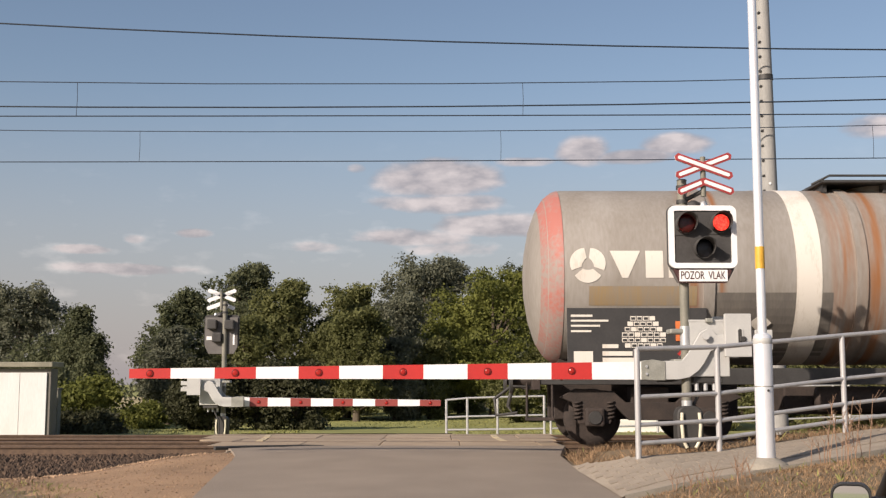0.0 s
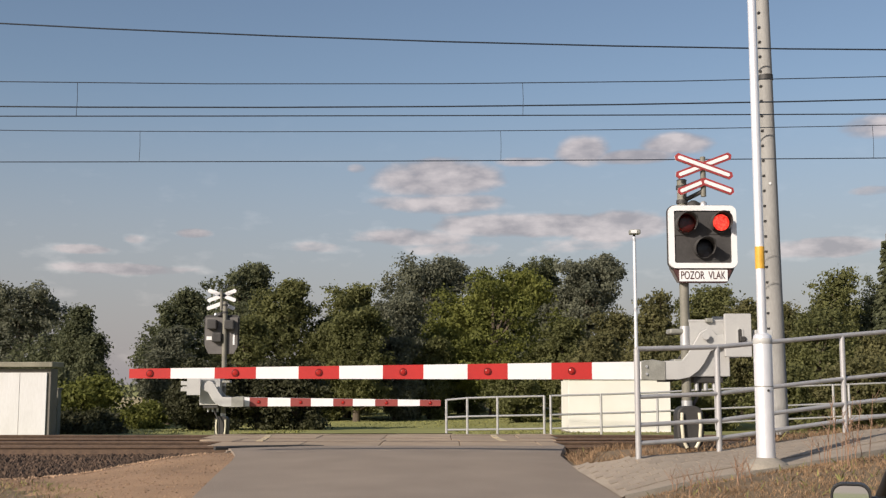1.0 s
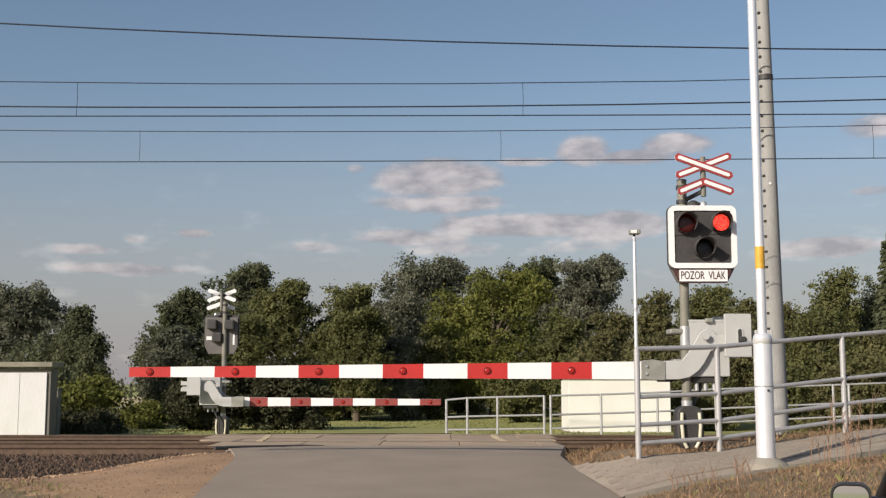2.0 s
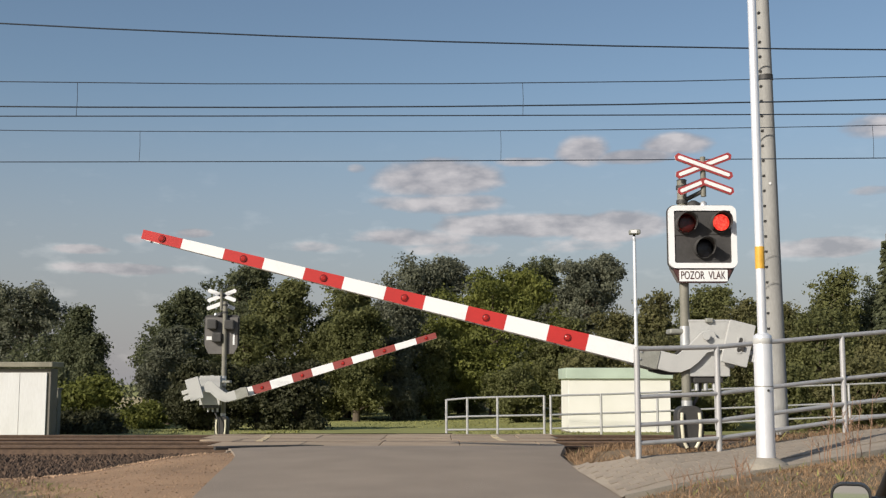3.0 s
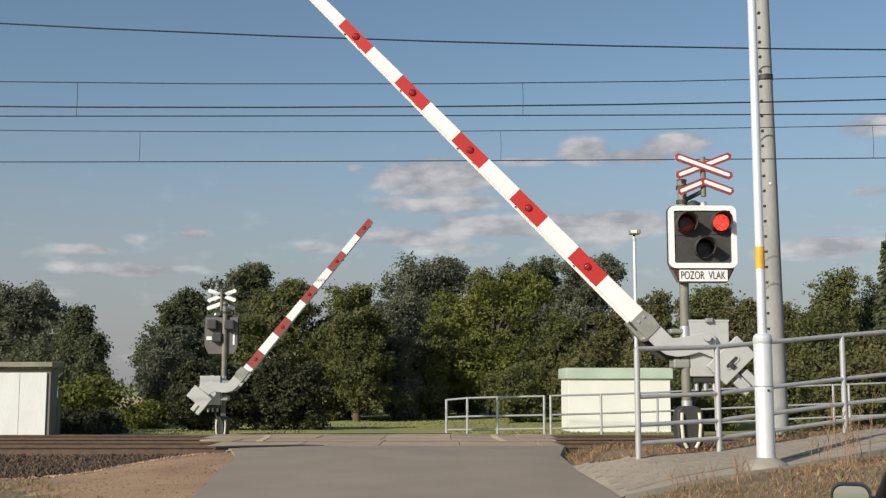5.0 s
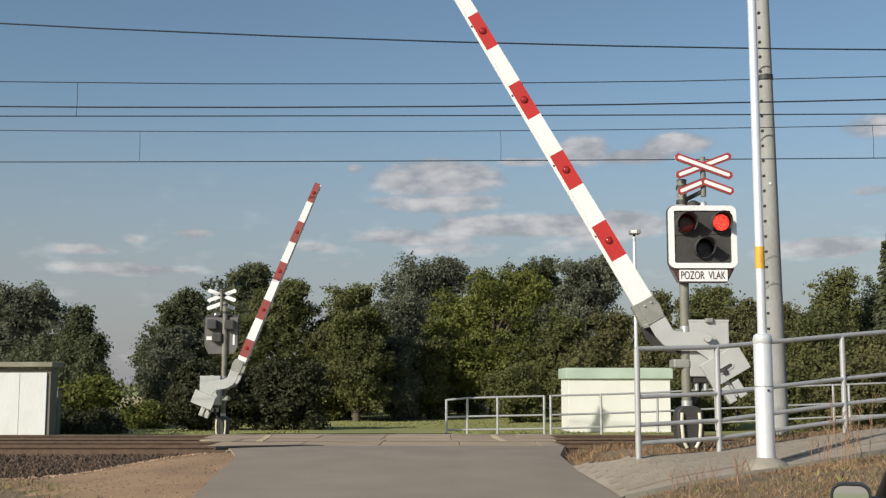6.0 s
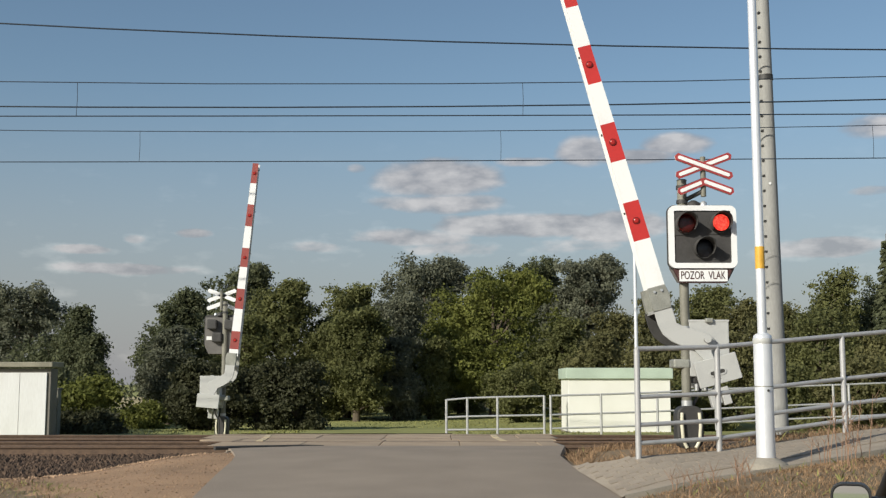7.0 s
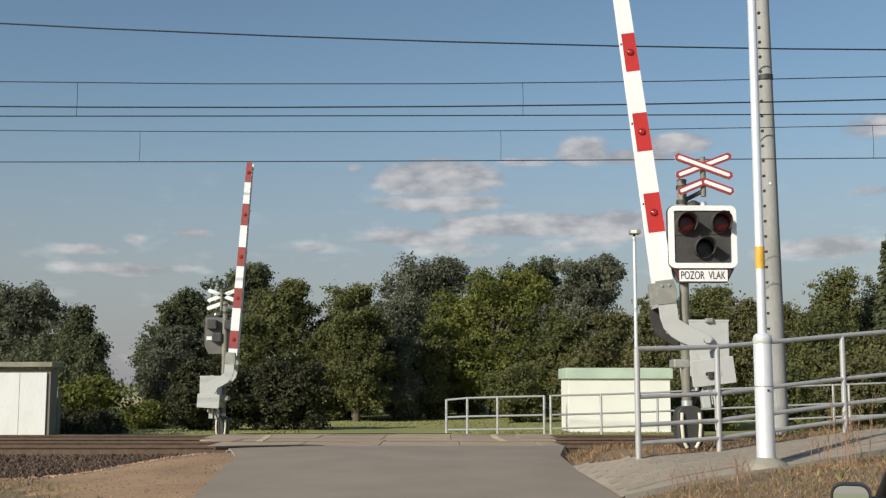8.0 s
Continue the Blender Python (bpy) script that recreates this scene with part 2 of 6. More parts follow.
def prism(*a, **k):
    return add_prism(bmesh.new(), *a, **k)


def rounded(x0, x1, z0, z1, r, n=5):
    pts = []
    for cx, cz, a0 in ((x1 - r, z1 - r, 0), (x0 + r, z1 - r, 90), (x0 + r, z0 + r, 180), (x1 - r, z0 + r, 270)):
        for k in range(n + 1):
            a = radians(a0 + 90 * k / n)
            pts.append((cx + r * math.cos(a), cz + r * math.sin(a)))
    return pts


def text_mesh(name, words, size, material, parent, x, y, z, stretch=1.0, label="", rx=90, rz=0):
    cu = bpy.data.curves.new("letters", "FONT")
    cu.body, cu.size, cu.align_x, cu.align_y, cu.extrude = words, size, "CENTER", "CENTER", 0.0015
    ob = bpy.data.objects.new("letters", cu)
    scene.collection.objects.link(ob)
    me = bpy.data.meshes.new_from_object(ob.evaluated_get(bpy.context.evaluated_depsgraph_get()))
    bpy.data.objects.remove(ob)
    me.materials.clear()
    me.materials.append(material)
    out = new(name, me)
    out.parent = parent
    out.matrix_basis = pose(x, y, z, rx, 0, rz) @ Matrix.Diagonal((stretch, 1, 1, 1))
    return tagged(out, label)


def lerp_rows(rows, v):
    if v <= rows[0][0]:
        return rows[0][1]
    for (a, fa), (b, fb) in zip(rows, rows[1:]):
        if v <= b:
            s = (v - a) / (b - a)
            return fa + (fb - fa) * s
    return rows[-1][1]


# ---- lie of the land ----
ROAD_Z = [(-30, -0.8), (0, -0.65), (5.4, -0.5), (9, -0.37), (12, -0.24), (14, -0.14), (16, -0.055), (17, -0.03), (18.8, -0.05), (20.4, -0.05), (22.8, -0.11), (24.4, -0.11), (25.7, -0.15), (27, -0.22), (31, -0.45), (36, -0.6),
          (46, -0.8), (4000, -0.8)]
PATH_NEAR = [(1.84, 12.1), (3.57, 12.55), (5.16, 13.1), (9, 15.1), (14, 17)]
PATH_FAR = [(1.6, 14.8), (2.3, 14.15), (3.42, 14.62), (5.33, 15.62), (7.3, 16.5), (9.2, 17.1), (14, 18.0)]
PATH_NEAR_Z = [(1.7, -0.235), (2.6, -0.075), (3.57, 0.045), (5.16, 0.25), (9, 0.55), (14, 0.75), (40, 0.8)]
PATH_FAR_Z = [(1.6, -0.09), (2.36, 0.075), (3.42, 0.115), (5.4, 0.30), (9, 0.58), (14, 0.75), (40, 0.8)]
TRACK_Y = (19.6, 23.6)
RAIL_Z = (-0.05, -0.11)
DECK_LEFT = [(17.0, -2.95), (18.8, -3.62), (22.9, -4.68), (25.7, -5.0)]
DECK_RIGHT = [(18.8, 1.9), (20.4, 1.95), (24.4, 2.28), (25.7, 2.35)]


def ease(v):
    v = min(1.0, max(0.0, v))
    return v * v * (3 - 2 * v)


def road_z(y):
    return lerp_rows(ROAD_Z, y)


def ramp_z(x, y):
    a, b = lerp_rows(PATH_NEAR, x), lerp_rows(PATH_FAR, x)
    s = min(1.0, max(0.0, (y - a) / (b - a)))
    return lerp_rows(PATH_NEAR_Z, x) * (1 - s) + lerp_rows(PATH_FAR_Z, x) * s


def ground_z(x, y):
    if -6 < x < 2.6 and 17.3 < y < 25.5:
        return road_z(y) - 0.5
    z = road_z(y) - 0.015
    bumps = 0.035 * noise.noise((x * 0.7, y * 0.7, 0.3)) + 0.015 * noise.noise((x * 2.3, y * 2.3, 5.0))
    side = ease((abs(x + 0.6) - 2.6) / 1.2)
    if y < 17.6:
        left = ease((-3.0 - x) / 2.5)
        z -= 0.22 * left
        if x < -3.0:
            z -= 0.50 * ease((y - 17.05 + toe(x)) / 0.6)
        right = ease((x - 1.55) / 0.3) * ease((y - 7.5) / 4.0)
        z = z * (1 - right) + (ramp_z(x, y) - 0.07 + 0.055 * ease((lerp_rows(PATH_NEAR, x) - 0.06 - y) / 0.3)) * right
    if -3.0 > x and 17.6 <= y < 26:
        z -= 0.65
    elif x > 1.9:
        z -= 0.34 * ease((y - 17.2) / 0.8) * ease((26.6 - y) / 0.8)
    return z + bumps * side


def build_ground():
    xs = sorted(set([round(-14 + 0.35 * i, 3) for i in range(81)] + [s * v for v in (16, 19, 23, 28, 35, 45, 60, 90, 150, 300, 700, 2500) for s in (-1, 1)]))
    ys = sorted(set([-400, -100, -40, -15, -5, 0, 3, 5] + [round(6.5 + 0.3 * i, 3) for i in range(75)] + [30, 32, 34, 36, 38, 41, 44, 48, 53, 60, 70, 85, 110, 160, 260, 500, 1000, 2500]))
    bm = bmesh.new()
    grid = [[bm.verts.new((x, y, ground_z(x, y))) for x in xs] for y in ys]
    for j in range(len(ys) - 1):
        for i in range(len(xs) - 1):
            f = bm.faces.new((grid[j][i], grid[j][i + 1], grid[j + 1][i + 1], grid[j + 1][i]))
            f.smooth = True
            y, x = (ys[j] + ys[j + 1]) / 2, (xs[i] + xs[i + 1]) / 2
            f.material_index = 3 if 85 < y < 160 else 1 if y > 29 or x < -30 else 0
            if x < -2.4 and 10.5 < y < 17.7 and x > -4.9 + (14.0 - y) * 0.6 - 1.7 * (y > 14.6):
                f.material_index = 2
    g = link_mesh("ground", bm, [M_GROUND, M_MEADOW, M_GRAVEL, M_STUBBLE])
    tagged(g, "dry earth verge and green meadow beyond the railway", "ground", kind="structure")


def build_road():
    left = [(-30, -2.3), (8, -2.35), (12, -2.58), (15, -2.75), (16.2, -2.86), (16.96, -3.05), (18.0, -3.3), (18.76, -3.45)]
    right = [(-30, 1.95), (8, 1.98), (12.0, 1.91), (14.8, 1.65), (16.2, 1.62), (16.96, 1.72), (18.76, 1.95)]
    bm = bmesh.new()
    rows = []
    for y in [-30, -10, 0, 4, 7, 9, 10, 11, 12, 13, 14, 15, 15.6, 16.2, 16.6, 17, 17.5, 18, 18.4, 18.76]:
        a, b = lerp_rows(left, y), lerp_rows(right, y)
        w = 0.04 * noise.noise((y * 1.7, 0, 0))
        ring = []
        for k in range(9):
            x = a + w + (b - a - w) * k / 8
            crown = 0.03 * (1 - (2 * k / 8 - 1) ** 2) * ease((18.6 - y) / 2.0)
            ring.append(bm.verts.new((x, y, road_z(y) + crown + 0.01)))
        low = [bm.verts.new((a + w - 0.02, y, road_z(y) - 0.08)), bm.verts.new((b + 0.02, y, road_z(y) - 0.08))]
        rows.append([low[0]] + ring + [low[1]])
    for a, b in zip(rows, rows[1:]):
        for k in range(1, len(a) - 2):
            bm.faces.new((a[k], a[k + 1], b[k + 1], b[k])).smooth = True
        for i, j in ((0, 1), (len(a) - 2, len(a) - 1)):
            bm.faces.new([bm.verts.new(p) for p in (a[i].co, a[j].co, b[j].co, b[i].co)])
    road = tagged(link_mesh("road", bm, M_ASPHALT), "grey worn asphalt road rising to the level crossing", "road", kind="structure")
    seam = [(-3.43, 17.6), (-3.03, 18.05), (-2.55, 18.35), (-2.2, 18.68), (-1.9, 18.74)]
    part("tar_seam", tube([(x, y, road_z(y) + 0.012 + 0.012 * ease((18.6 - y) / 2.0)) for x, y in seam], [0.03, 0.03, 0.026, 0.02, 0.006], 8), M_DARK, road, "black tar seam along the slabs")
    # the road beyond the far track
    bm = bmesh.new()
    rows = []
    for y in (25.75, 27, 29, 31, 34, 36):
        rows.append([bm.verts.new((x, y, road_z(y) + 0.015)) for x in (-4.6 + 0.02 * (y - 26), -2.2, 0.2 + 0.02 * (y - 26))])
    for a, b in zip(rows, rows[1:]):
        for k in range(2):
            bm.faces.new((a[k], a[k + 1], b[k + 1], b[k])).smooth = True
    tagged(link_mesh("road_far", bm, M_ASPHALT), "asphalt road falling away behind the railway", "road", kind="structure")


def rail_mesh(x0, x1):
    """One flat-bottomed rail, 0.16 m high, its head at z = 0."""
    prof = [(-0.07, -0.165), (0.07, -0.165), (0.07, -0.15), (0.012, -0.125), (0.010, -0.045), (0.034, -0.035), (0.036, -0.006), (0.026, 0.0), (-0.026, 0.0),
            (-0.036, -0.006), (-0.034, -0.035), (-0.010, -0.045), (-0.012, -0.125), (-0.07, -0.15)]
    bm = bmesh.new()
    a = [bm.verts.new((x0, y, z)) for y, z in prof]
    b = [bm.verts.new((x1, y, z)) for y, z in prof]
    for i in range(len(prof)):
        j = (i + 1) % len(prof)
        bm.faces.new((a[i], b[i], b[j], a[j])).material_index = 1 if i == 7 else 0
    bm.faces.new(a), bm.faces.new(b)
    bmesh.ops.recalc_face_normals(bm, faces=bm.faces[:])
    return bm


def toe(x):
    """How far the ballast shoulder spreads towards the road side, west of the crossing."""
    return 1.55 * ease((-3.6 - x) / 2.6) if x < -3.6 else 0.0


def build_tracks():
    sleeper_me = None
    for n, yc in enumerate(TRACK_Y):
        t = thing(f"railway_track_{n + 1}", 0, yc, RAIL_Z[n], "rusty steel rails on concrete sleepers in brown ballast", "railway track", kind="structure")
        for s in (-1, 1):
            r = part("rail", rail_mesh(-420, 420), [M_RAIL, M_RAIL_TOP], t)
            r.location = (0, s * 0.752, 0)
        for i in range(-18, 19):
            x = i * 0.61 + 0.2
            if -3.3 - 1.2 * n < x < 2.2:
                continue
            if sleeper_me is None:
                ob = part("sleeper", box(-0.13, 0.13, -1.3, 1.3, -0.36, -0.168, bevel=0.02), M_SLEEPER, t)
                sleeper_me = ob.data
            else:
                ob = new("sleeper", sleeper_me)
                ob.parent = t
            ob.location = (x, 0, 0)
        for i in range(-18, 19):
            x = i * 0.61 + 0.2
            if n == 0 and not -3.3 - 1.2 * n < x < 2.2:
                bm = bmesh.new()
                for s in (-1, 1):
                    for e in (-1, 1):
                        add_box(bm, x - 0.05, x + 0.05, s * 0.752 + e * 0.11 - 0.035, s * 0.752 + e * 0.11 + 0.035, -0.168, -0.115, bevel=0.012)
                part("rail_clip", bm, M_RAIL, t)
    # the bed, on both sides of the crossing
    for x0, x1, nm in ((-420, -2.7, "ballast_bed_1"), (1.90, 420, "ballast_bed_2")):
        prof = [(17.05, -0.33), (17.75, -0.265), (18.2, -0.235), (21.6, -0.26), (25.0, -0.30), (25.5, -0.33), (26.3, -0.6)]
        bm = bmesh.new()
        near = [x for x in np.arange(max(x0, -14), min(x1, 14) + 0.01, 0.4)]
        xs = sorted(set([x0, *map(float, near), x1]))
        rows = [[bm.verts.new((x, y - (toe(x) if y < 17.1 else 0.0) + 0.10 * noise.noise((x * 0.9, y, 0)), z - (0.12 if x0 > 0 and y < 17.1 else 0.0) - (0.06 * ease((x + 3.6) / 0.5) if x0 < 0 and y < 18 else 0.0) + 0.03 * noise.noise((x * 2, y * 2, 9)))) for y, z in prof] for x in xs]
        for a, b in zip(rows, rows[1:]):
            for k in range(len(prof) - 1):
                bm.faces.new((a[k], b[k], b[k + 1], a[k + 1])).smooth = True
        tagged(link_mesh(nm, bm, M_BED), "brown crushed-stone railway ballast bed", "ballast", kind="structure")


def add_stone(bm, p, r):
    """A broken stone of eight uneven corners."""
    u = random.random() * 6.28
    pts = []
    for k, (a, b, c) in enumerate(((1, 0, 0), (0, 1, 0), (-1, 0, 0), (0, -1, 0), (0, 0, 1), (0, 0, -1))):
        s = r * random.uniform(0.65, 1.2)
        x, y = a * math.cos(u) - b * math.sin(u), a * math.sin(u) + b * math.cos(u)
        pts.append(bm.verts.new((p[0] + x * s, p[1] + y * s, p[2] + c * s * 0.8)))
    for f in ((0, 1, 4), (1, 2, 4), (2, 3, 4), (3, 0, 4), (1, 0, 5), (2, 1, 5), (3, 2, 5), (0, 3, 5)):
        bm.faces.new([pts[i] for i in f])


def fast_mesh(name, verts, faces, material, smooth=False):
    me = bpy.data.meshes.new(name)
    me.from_pydata(verts, [], faces)
    me.materials.append(material)
    if smooth:
        me.polygons.foreach_set("use_smooth", [True] * len(me.polygons))
    return me


def build_stones():
    bm = bmesh.new()
    for _ in range(12000):
        left = random.random() < 0.72
        x = random.uniform(-10, -3.0) if left else random.uniform(2.0, 9)
        y = random.uniform(17.0 - (toe(x) if left else 0), 18.9)
        if left and x > lerp_rows(DECK_LEFT, y) - 0.1:
            continue
        z = lerp_rows([(17.05 - (toe(x) if left else 0), -0.31 if left else -0.42), (17.75, -0.255), (18.2, -0.23), (25, -0.28)], y)
        add_stone(bm, (x, y, z + random.uniform(0, 0.02)), random.uniform(0.03, 0.078))
    for _ in range(2500):
        x, y = random.uniform(-11, -5.0), random.uniform(18.9, 25)
        if all(abs(abs(y - c) - 0.752) > 0.1 for c in TRACK_Y):
            add_stone(bm, (x, y, -0.225 - 0.011 * (y - 18.9)), random.uniform(0.025, 0.05))
    tagged(link_mesh("ballast_stones", bm, M_STONE), "loose brown crushed stones beside the rails", "ballast", kind="stuff")
    bm = bmesh.new()
    for _ in range(3000):
        y = random.uniform(11, 17.3)
        x = random.uniform(-8, -2.6)
        if x < -4.6 + (14.0 - y) * 0.6 - 2.5 * (y > 14.6) or y > 16.95 - toe(x):
            continue
        add_stone(bm, (x, y, ground_z(x, y) + 0.004), random.uniform(0.005, 0.016))
    for _ in range(700):
        x = random.uniform(-8.5, -3.3)
        y = 16.98 - toe(x) - abs(random.gauss(0, 0.13))
        add_stone(bm, (x, y, ground_z(x, y) + 0.006), random.uniform(0.012, 0.03))
    tagged(link_mesh("gravel_stones", bm, M_PEBBLE), "pale reddish gravel stones on the verge", "gravel", kind="stuff")


def build_deck():
    deck = thing("crossing_deck", 0, 0, 0, "brown-grey concrete slabs between the rails of the level crossing", "crossing deck", kind="structure")
    rows = []
    for yc in TRACK_Y:
        rows += [(yc - 0.66, yc + 0.66)]
    rows += [(TRACK_Y[0] + 0.82, TRACK_Y[0] + 0.82 + 1.17), (TRACK_Y[0] + 2.01, TRACK_Y[1] - 0.82), (TRACK_Y[1] + 0.82, TRACK_Y[1] + 0.82 + 1.25)]
    shared = {}
    for n, (y0, y1) in enumerate(rows):
        left, right = lerp_rows(DECK_LEFT, (y0 + y1) / 2), lerp_rows(DECK_RIGHT, (y0 + y1) / 2)
        first = -1.04 - 0.12 * (n % 2)
        joints = [first + 1.32 * k for k in range(-3, 3) if left + 0.3 < first + 1.32 * k < right - 0.3]
        tilt = math.atan((road_z(y1) - road_z(y0)) / (y1 - y0))
        for i, (xa, xb) in enumerate(zip([left] + joints, joints + [right])):
            key = (round(y1 - y0, 3), round(xb - xa, 3))
            if key not in shared:
                ob = part("slab", box(0.006, xb - xa - 0.006, 0.004, y1 - y0 - 0.004, -0.15, 0.0, bevel=0.012), M_DECK, deck)
                shared[key] = ob.data
            else:
                ob = new("slab", shared[key])
                ob.parent = deck
            ob.location = (xa, y0, road_z(y0) + 0.004 * math.sin(i * 3.1 + y0))
            ob.rotation_euler = (tilt, 0.0015 * math.cos(i * 2 + y0), 0)
    part("bedding", box(-4.6, 1.85, 18.8, 25.6, -0.60, -0.27), M_DARK, deck, "dark gap beneath the slabs")
    for x0, x1 in ((-3.2, -3.62), (1.06, 1.04)):
        for ya, yb in ((20.45, 21.55), (21.65, 22.75), (22.98, 24.22)):
            xa, xb = x0 + (x1 - x0) * (ya - 20.4) / 4, x0 + (x1 - x0) * (yb - 20.4) / 4
            za, zb = road_z(ya) + 0.009, road_z(yb) + 0.009
            bm = bmesh.new()
            top = [bm.verts.new(p) for p in ((xa - 0.06, ya, za), (xa + 0.06, ya, za), (xb + 0.06, yb, zb), (xb - 0.06, yb, zb))]
            low = [bm.verts.new(v.co - Vector((0, 0, 0.02))) for v in top]
            bm.faces.new(top)
            for k in range(4):
                bm.faces.new((top[k], low[k], low[(k + 1) % 4], top[(k + 1) % 4]))
            part("edge_line", bm, M_LINE, deck, "worn yellowish road edge line")
    # pale sloping pieces at the ends of the slabs
    for y0, y1 in ((17.1, 18.0), (TRACK_Y[0] - 0.6, TRACK_Y[0] + 0.6), (TRACK_Y[1] - 0.6, TRACK_Y[1] + 0.6)):
        for x, s in ((lerp_rows(DECK_LEFT, (y0 + y1) / 2), -1), (lerp_rows(DECK_RIGHT, (y0 + y1) / 2) + 0.005, 1)):
            if s > 0 and y0 < 18:
                continue
            zt = road_z(y0)
            bm = bmesh.new()
            v = [bm.verts.new(p) for p in ((x, y0, zt - 0.01), (x, y1, zt - 0.01), (x + s * 0.45, y1, zt - 0.15), (x + s * 0.45, y0, zt - 0.15), (x, y0, zt - 0.3), (x, y1, zt - 0.3), (x + s * 0.45, y1, zt - 0.3), (x + s * 0.45, y0, zt - 0.3))]
            for f in ((0, 1, 2, 3), (4, 5, 6, 7), (0, 1, 5, 4), (2, 3, 7, 6), (0, 3, 7, 4), (1, 2, 6, 5)):
                bm.faces.new([v[i] for i in f])
            bmesh.ops.recalc_face_normals(bm, faces=bm.faces[:])
            part("end_ramp", bm, M_KERB, deck, "pale sloping end piece of the slabs")


# ---- railings ----
def railing(name, posts, fractions, r_post, r_rail, label, group, lean=None):
    """posts: foot and top of each; rails at fractions of the height from the top, from first to last post."""
    x0, y0, z0 = posts[0][0]
    t = thing(name, x0, y0, z0, label, "railing", group)
    o = Vector((x0, y0, z0))
    for foot, top in posts:
        part("post", tube([Vector(foot) - o - Vector((0, 0, 0.15)), Vector(top) - o], r_post, 10), M_RAILING, t)
    for f in fractions:
        for (fa, ta), (fb, tb) in zip(posts, posts[1:]):
            a, b = Vector(ta).lerp(Vector(fa), f) - o, Vector(tb).lerp(Vector(fb), f) - o
            part("rail", tube([a, b], r_rail if f else r_rail * 1.12, 10), M_RAILING, t)
    return t


def build_railings():
    near = [(2.335, 14.0, 0.083, 1.36), (3.42, 14.5, 0.12, 1.40), (5.33, 15.5, 0.308, 1.585), (7.3, 16.4, 0.47, 1.76), (9.2, 17.0, 0.6, 1.9)]
    railing("railing", [((x, y, a), (x, y, b)) for x, y, a, b in near], (0, 0.45, 0.71, 0.88), 0.036, 0.028,
            "grey painted steel tube railing along the footpath", "railings at the crossing")
    far = [(0.105, 36, -0.53, 0.47), (0.75, 36, -0.53, 0.53), (1.68, 36, -0.52, 0.56), (3.12, 36, -0.50, 0.59)]
    railing("railing", [((x, y, a), (x, y, b)) for x, y, a, b in far], (0.02, 0.55, 0.93), 0.040, 0.032,
            "pale grey tube railing beyond the tracks", "railings at the crossing")
    far2 = [(3.32, 36, -0.50, 0.60), (4.9, 36.2, -0.46, 0.64), (6.7, 36.5, -0.41, 0.70), (8.6, 36.8, -0.35, 0.80), (12.45, 37.2, -0.18, 0.93), (12.95, 37.2, -0.16, 0.95), (17, 37.5, 0.0, 1.1)]
    railing("railing", [((x, y, a), (x, y, b)) for x, y, a, b in far2], (0.02, 0.55, 0.93), 0.040, 0.032,
            "pale grey tube railing running up beside the hedge", "railings at the crossing")


